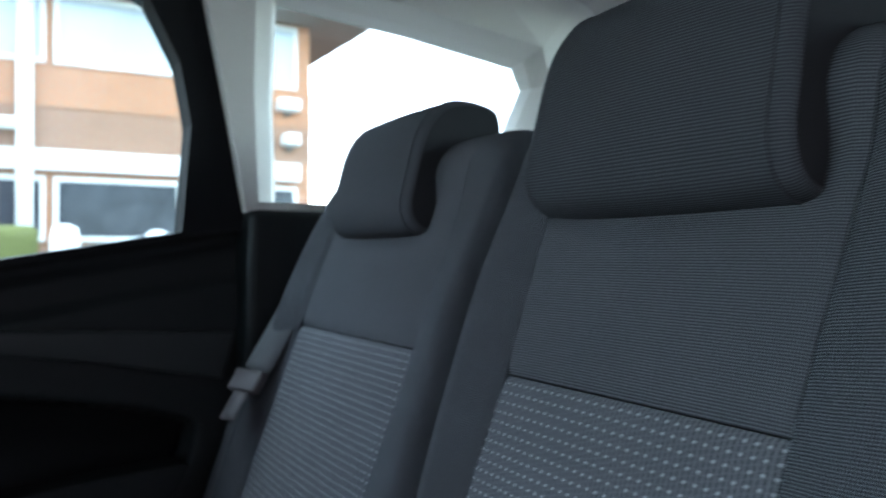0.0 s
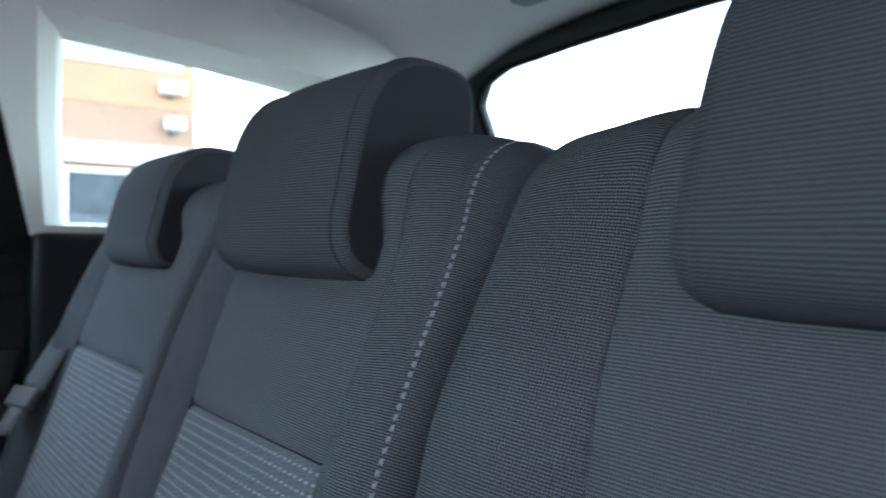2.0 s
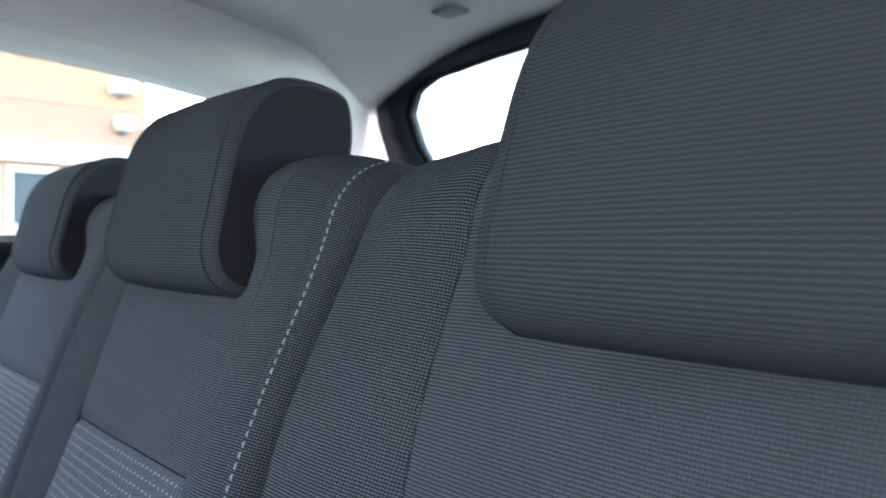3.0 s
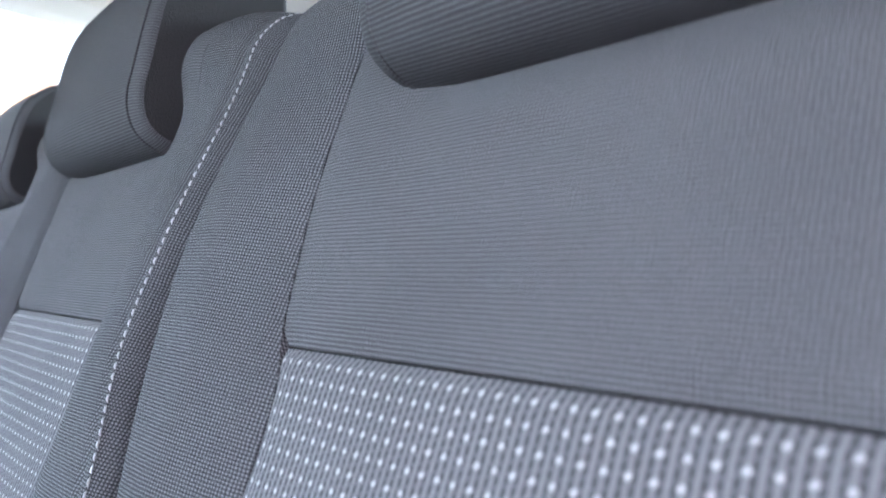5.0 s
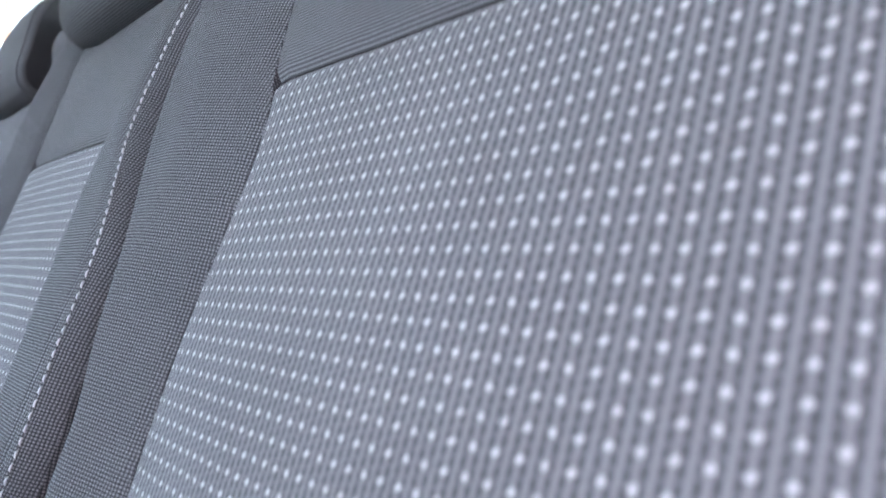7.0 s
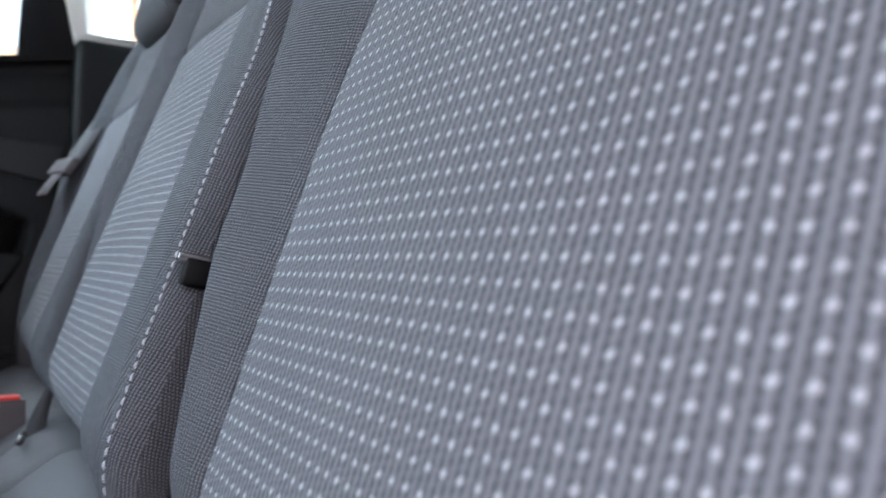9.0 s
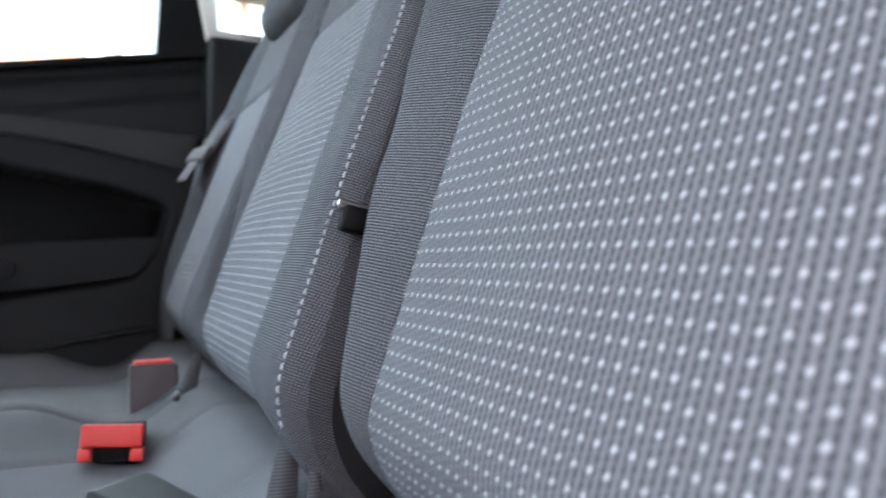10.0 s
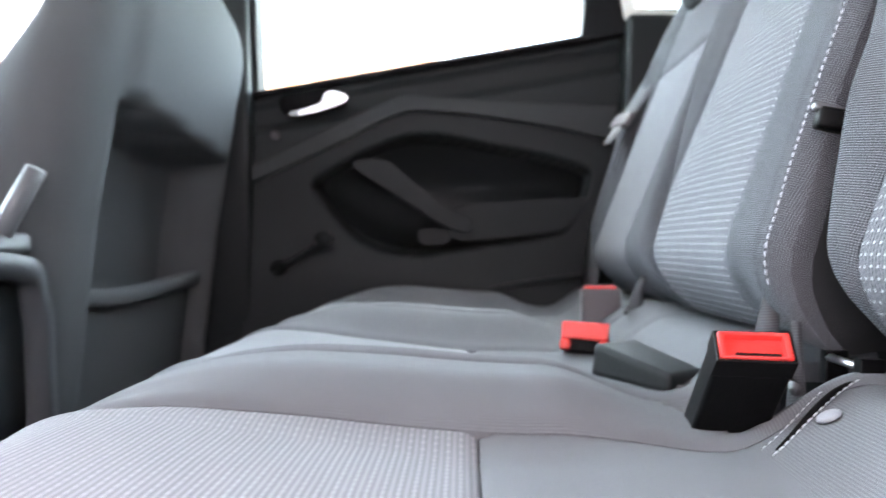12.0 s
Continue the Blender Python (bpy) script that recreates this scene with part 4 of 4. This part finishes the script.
# webbing stems in the gap of the bench
def belt_stem(x, y, z, tall, wide, tilt):
    """A flat webbing stem, broad at its foot, with a steel ferrule."""
    stem = thing("seat_belt_webbing", "short grey webbing stem rising from the seat gap", "seat belt", (x, y, z), "belt stems")
    rows = []
    for k in range(9):
        t = k / 8
        half = 0.5 * wide * (1 - 0.72 * t ** 0.8)
        c = Vector((x + tilt * t * t, y + 0.008 * t, z + tall * t))
        across = Vector((0.86, -0.45, 0.1)).normalized()
        out = Vector((-0.45, -0.88, 0.0)) * 0.0013
        rows.append([c - across * half - out, c + across * half - out, c + across * half + out, c - across * half + out])
    part("webbing", lattice(rows, [[(0, tall * k / 8), (wide, tall * k / 8), (wide, tall * k / 8), (0, tall * k / 8), (0, tall * k / 8)] for k in range(9)], closed_u=True, caps=True), BELT_STEM, stem)
    part("ferrule", tube([Vector((x - 0.010, y - 0.020, z + tall - 0.036)), Vector((x - 0.006, y - 0.003, z + tall - 0.034))], 0.0030, 10, up=Vector((0, 0, 1))), CATCH_GREY, stem)


belt_stem(0.014, -0.192, 0.345, 0.096, 0.030, 0.010)
belt_stem(0.028, -0.209, 0.345, 0.083, 0.016, 0.002)
belt_stem(0.022, 0.172, 0.374, 0.062, 0.026, 0.014)
anchor = thing("child_seat_anchor", "small steel child seat anchor deep in the seat gap", "anchor", (0.045, -0.215, 0.40))
part("bar", tube([Vector((0.048, -0.236, 0.405)), Vector((0.046, -0.205, 0.406))], 0.0022, 8, up=Vector((0, 0, 1))), STEEL, anchor)
part("bracket", box((0.044, -0.242, 0.392), (0.056, -0.234, 0.410), 0.001), BUCKLE_BLACK, anchor)
part("bracket", box((0.044, -0.206, 0.392), (0.056, -0.198, 0.410), 0.001), BUCKLE_BLACK, anchor)

# stitched slit and tag button at the rear of the near cushion
def on_cushion(x, y, lift=0.0):
    return Vector((x, y, cushion_z(-0.367, -0.58, -0.158, x, y) + lift))


slit = thing("anchor_flap", "stitched slit with round grey tag button on the cushion", "flap", (0.01, -0.265, 0.375))
slit_line = [on_cushion(p.x, p.y, 0.0003) for p in smooth_line([(-0.0077, -0.2688, 0), (0.0048, -0.263, 0), (0.0179, -0.2566, 0), (0.0269, -0.2529, 0), (0.0353, -0.2506, 0)], 5)]
seam_line = [on_cushion(p.x, p.y, 0.0003) for p in smooth_line([(-0.0105, -0.2734, 0), (0.0019, -0.267, 0), (0.0133, -0.2622, 0), (0.0253, -0.2575, 0), (0.0361, -0.2531, 0)], 5)]
# black cord on the cloth, stands in for the shade inside the slit
part("slit", tube(slit_line, [0.0005 + 0.0019 * math.sin(math.pi * i / (len(slit_line) - 1)) for i in range(len(slit_line))], 8, up=Vector((0, 0, 1)), flat=0.8), BUCKLE_BLACK, slit, "black cord drawn as the dark opening of the slit")
upper_seam = [on_cushion(p.x - 0.0042, p.y + 0.0052, 0.0003) for p in slit_line]
part("stitching", stitches(upper_seam[:-6], Vector((-0.35, 0, 0.94)), 0.0030, 0.0012, 0.00024, 0.0004), THREAD, slit, "white stitching")
part("stitching", stitches(seam_line, Vector((-0.35, 0, 0.94)), 0.0032, 0.0010, 0.00038, 0.0004), THREAD, slit, "white stitching")
c = on_cushion(0.0154, -0.2707, 0.0006)
m = Matrix.Translation(c) @ pose(0, 0, 0, 0, -27, 0)
tag = tube([Vector((0, 0, 0)), Vector((0, 0, 0.0012)), Vector((0, 0, 0.0018))], [0.0058, 0.0055, 0.0046], 20)
tag.transform(m)
part("tag_button", tag, TAG_GREY, slit, "round pale grey tag button")

# release catch on the side of the single backrest
catch = thing("release_catch", "small black catch with a glossy grey cap on the backrest side", "catch", (0.05, -0.15, 0.545))
m = Matrix.Translation((0.054, -0.188, 0.539)) @ pose(0, 0, 0, 0, 12, -8) @ Matrix.Scale(0.68, 4)
part("body", box((-0.012, -0.010, -0.013), (0.018, 0.008, 0.006), 0.006, 4, m), BUCKLE_BLACK, catch)
part("cap", box((-0.016, -0.008, 0.001), (0.008, 0.007, 0.0085), 0.0045, 4, m), CATCH_GREY, catch, "glossy grey cap")

# ceiling fitting near the tailgate
fit_lamp = thing("cargo_lamp", "small grey fitting on the roof lining", "lamp", (0.66, 0.35, 1.16))
part("cover", box((0.655, 0.330, 1.158), (0.690, 0.375, 1.190), 0.006, 3), TAG_GREY, fit_lamp)


# ---- outside ----
def ground_material():
    m, nt, b = base_material("asphalt_paving", (0.07, 0.07, 0.07), 0.9)
    co = place(nt)
    col = blend(nt, noise_at(nt, co, 0.6, 5.0), (0.042, 0.042, 0.041), (0.070, 0.069, 0.067))
    nt.links.new(col, b.inputs["Base Color"])
    bump(nt, b, noise_at(nt, co, 60.0), 0.01)
    return m


def brick_material(name, a, c):
    m, nt, b = base_material(name, a, 0.85)
    tex = nt.nodes.new("ShaderNodeTexBrick")
    mp = nt.nodes.new("ShaderNodeCombineXYZ")
    sep = nt.nodes.new("ShaderNodeSeparateXYZ")
    nt.links.new(place(nt), sep.inputs[0])
    nt.links.new(sep.outputs[0], mp.inputs[0])
    nt.links.new(sep.outputs[2], mp.inputs[1])
    nt.links.new(mp.outputs[0], tex.inputs["Vector"])
    tex.inputs["Color1"].default_value, tex.inputs["Color2"].default_value = (*a, 1), (*c, 1)
    tex.inputs["Mortar"].default_value = (0.36, 0.24, 0.16, 1)
    tex.inputs["Scale"].default_value = 1.0
    tex.inputs["Brick Width"].default_value, tex.inputs["Row Height"].default_value = 0.225, 0.075
    tex.inputs["Mortar Size"].default_value = 0.010
    nt.links.new(tex.outputs[0], b.inputs["Base Color"])
    return m


PAVING = ground_material()
BRICK_ORANGE = brick_material("orange_brick", (0.52, 0.215, 0.11), (0.47, 0.19, 0.10))
BRICK_BROWN = brick_material("brown_brick", (0.34, 0.165, 0.105), (0.30, 0.145, 0.095))
WHITE_PAINT = plastic("white_paint", (0.78, 0.78, 0.76), 0.5, 40.0, 0.001)
DARK_PANE, dnt, db = base_material("dark_pane", (0.03, 0.036, 0.045), 0.12)
db.inputs["Specular IOR Level"].default_value = 0.12
# mottled base colour stands in for the reflections in the panes
dnt.links.new(blend(dnt, noise_at(dnt, place(dnt), 2.6, 2.0), (0.008, 0.010, 0.014), (0.085, 0.095, 0.115)), db.inputs["Base Color"])
PALE_PANE = base_material("pale_pane", (0.45, 0.50, 0.55), 0.1)[0]
PLASTER = plastic("grey_plaster", (0.24, 0.24, 0.24), 0.9, 30.0, 0.004)
ROOF_TILE = plastic("grey_roof", (0.20, 0.19, 0.18), 0.8, 20.0, 0.01)
SOFFIT = plastic("boarded_soffit", (0.30, 0.25, 0.21), 0.8, 20.0, 0.004)
GRASS = plastic("dry_grass", (0.16, 0.17, 0.06), 0.9, 30.0, 0.03)

ground = part("ground", box((-400, -400, -0.75), (400, 400, -0.45)), PAVING, smooth=False)
tagged(ground, "dark grey asphalt ground of a car park", "ground", kind="structure")

# unseen low wall, added to block horizon light from the front
front_block = part("wall_front_block", box((-12.3, -14, -0.45), (-12, 11.8, 1.1), 0.02), PLASTER, smooth=False)
# unseen tall wall, added to dim the light through the near doorway
side_wall = part("wall_side_block", box((-11.9, -2.75, -0.45), (1.5, -2.45, 4.1), 0.02), PLASTER, smooth=False)
tagged(side_wall, "tall grey wall added out of view to dim the near side", "wall", kind="structure")
tagged(front_block, "low grey wall added out of view to block light from the front", "wall", kind="structure")

house = thing("brick_building", "two-storey orange brick building with white window bands", "building", (0, 12, -0.45))
part("plinth", box((-30, 12.05, -0.45), (4.40, 20, 1.0)), BRICK_BROWN, house, smooth=False)
part("lower_wall", box((-30, 12.02, 1.0), (4.40, 20, 2.31)), BRICK_ORANGE, house, smooth=False)
part("brown_band", box((-30, 12.0, 2.31), (4.40, 20, 2.90)), BRICK_BROWN, house, "brown brick band", smooth=False)
part("orange_band", box((-30, 11.98, 2.90), (4.40, 20, 3.48)), BRICK_ORANGE, house, "orange brick band", smooth=False)
part("upper_wall", box((-30, 12.02, 3.48), (4.40, 20, 4.6)), BRICK_ORANGE, house, smooth=False)
part("fascia", box((-30, 11.86, 2.0), (4.20, 12.01, 2.29), 0.01), WHITE_PAINT, house, "white fascia board", smooth=False)
part("soffit", box((-30.4, 11.25, 4.60), (5.36, 20, 4.72), 0.01), SOFFIT, house, "grey-brown boarded eaves underside", smooth=False)
part("roof_edge", box((-30.45, 11.20, 4.72), (5.41, 20, 4.95), 0.02), WHITE_PAINT, house, "white eaves board", smooth=False)
part("roof", box((-30.3, 11.3, 4.95), (5.3, 20, 5.2), 0.05), ROOF_TILE, house, smooth=False)


def building_window(x, z, w, h, pane_material):
    win = new("window")
    win.parent = house
    win.location = Vector((x, 11.97, z)) - house.location
    bm = ring([(-w / 2, 0), (w / 2, 0), (w / 2, h), (-w / 2, h)], [(-w / 2 + 0.07, 0.07), (w / 2 - 0.07, 0.07), (w / 2 - 0.07, h - 0.07), (-w / 2 + 0.07, h - 0.07)], "y", 0, 0.09)
    f = part("window_frame", bm, WHITE_PAINT, win, smooth=False)
    p = part("pane", box((-w / 2 + 0.06, 0.03, 0.06), (w / 2 - 0.06, 0.045, h - 0.06)), pane_material, win, smooth=False)
    f.location = p.location = (0, 0, 0)
    return win


xx = 3.3
while xx > -14:
    building_window(xx, 1.0, 1.75, 0.92, DARK_PANE)
    building_window(xx, 3.52, 1.75, 1.02, PALE_PANE)
    xx -= 1.85
pipe = thing("drainpipe", "white drainpipe with a side branch on the facade", "pipe", (0.21, 11.8, -0.45))
part("pipe", tube([Vector((0.21, 11.8, -0.45)), Vector((0.21, 11.8, 4.6))], 0.11, 12), WHITE_PAINT, pipe)
part("branch", tube([Vector((0.21, 11.8, 2.62)), Vector((-1.6, 11.8, 2.58))], 0.09, 12, up=Vector((0, 0, 1))), WHITE_PAINT, pipe)

for x, z, w in ((4.02, 2.66, 0.26), (3.98, 3.22, 0.36)):
    lamp = thing("wall_lamp", "white boxy lamp on the brick facade", "lamp", (x, 11.9, z), "facade lamps")
    part("housing", box((x - w / 2, 11.72, z - 0.09), (x + w / 2, 11.99, z + 0.11), 0.05, 3), WHITE_PAINT, lamp)
    part("bracket", box((x - 0.04, 11.90, z - 0.16), (x + 0.04, 11.99, z - 0.06), 0.01), ROOF_TILE, lamp)

bank = thing("grass_bank", "low dry grass bank before the building", "bank", (-6, 10.5, -0.45))
part("turf", box((-14, 9.8, -0.45), (0.3, 11.4, 1.15), 0.15, 3), GRASS, bank)
for bx, by, bz in ((0.55, 9.5, 1.15), (1.55, 9.5, 1.10)):
    post = thing("bollard", "white round-topped post on the car park", "bollard", (bx, by, -0.45), "white posts")
    part("shaft", tube([Vector((bx, by, -0.45)), Vector((bx, by, bz - 0.15)), Vector((bx, by, bz - 0.04)), Vector((bx, by, bz))], [0.16, 0.16, 0.13, 0.05], 16), WHITE_PAINT, post)
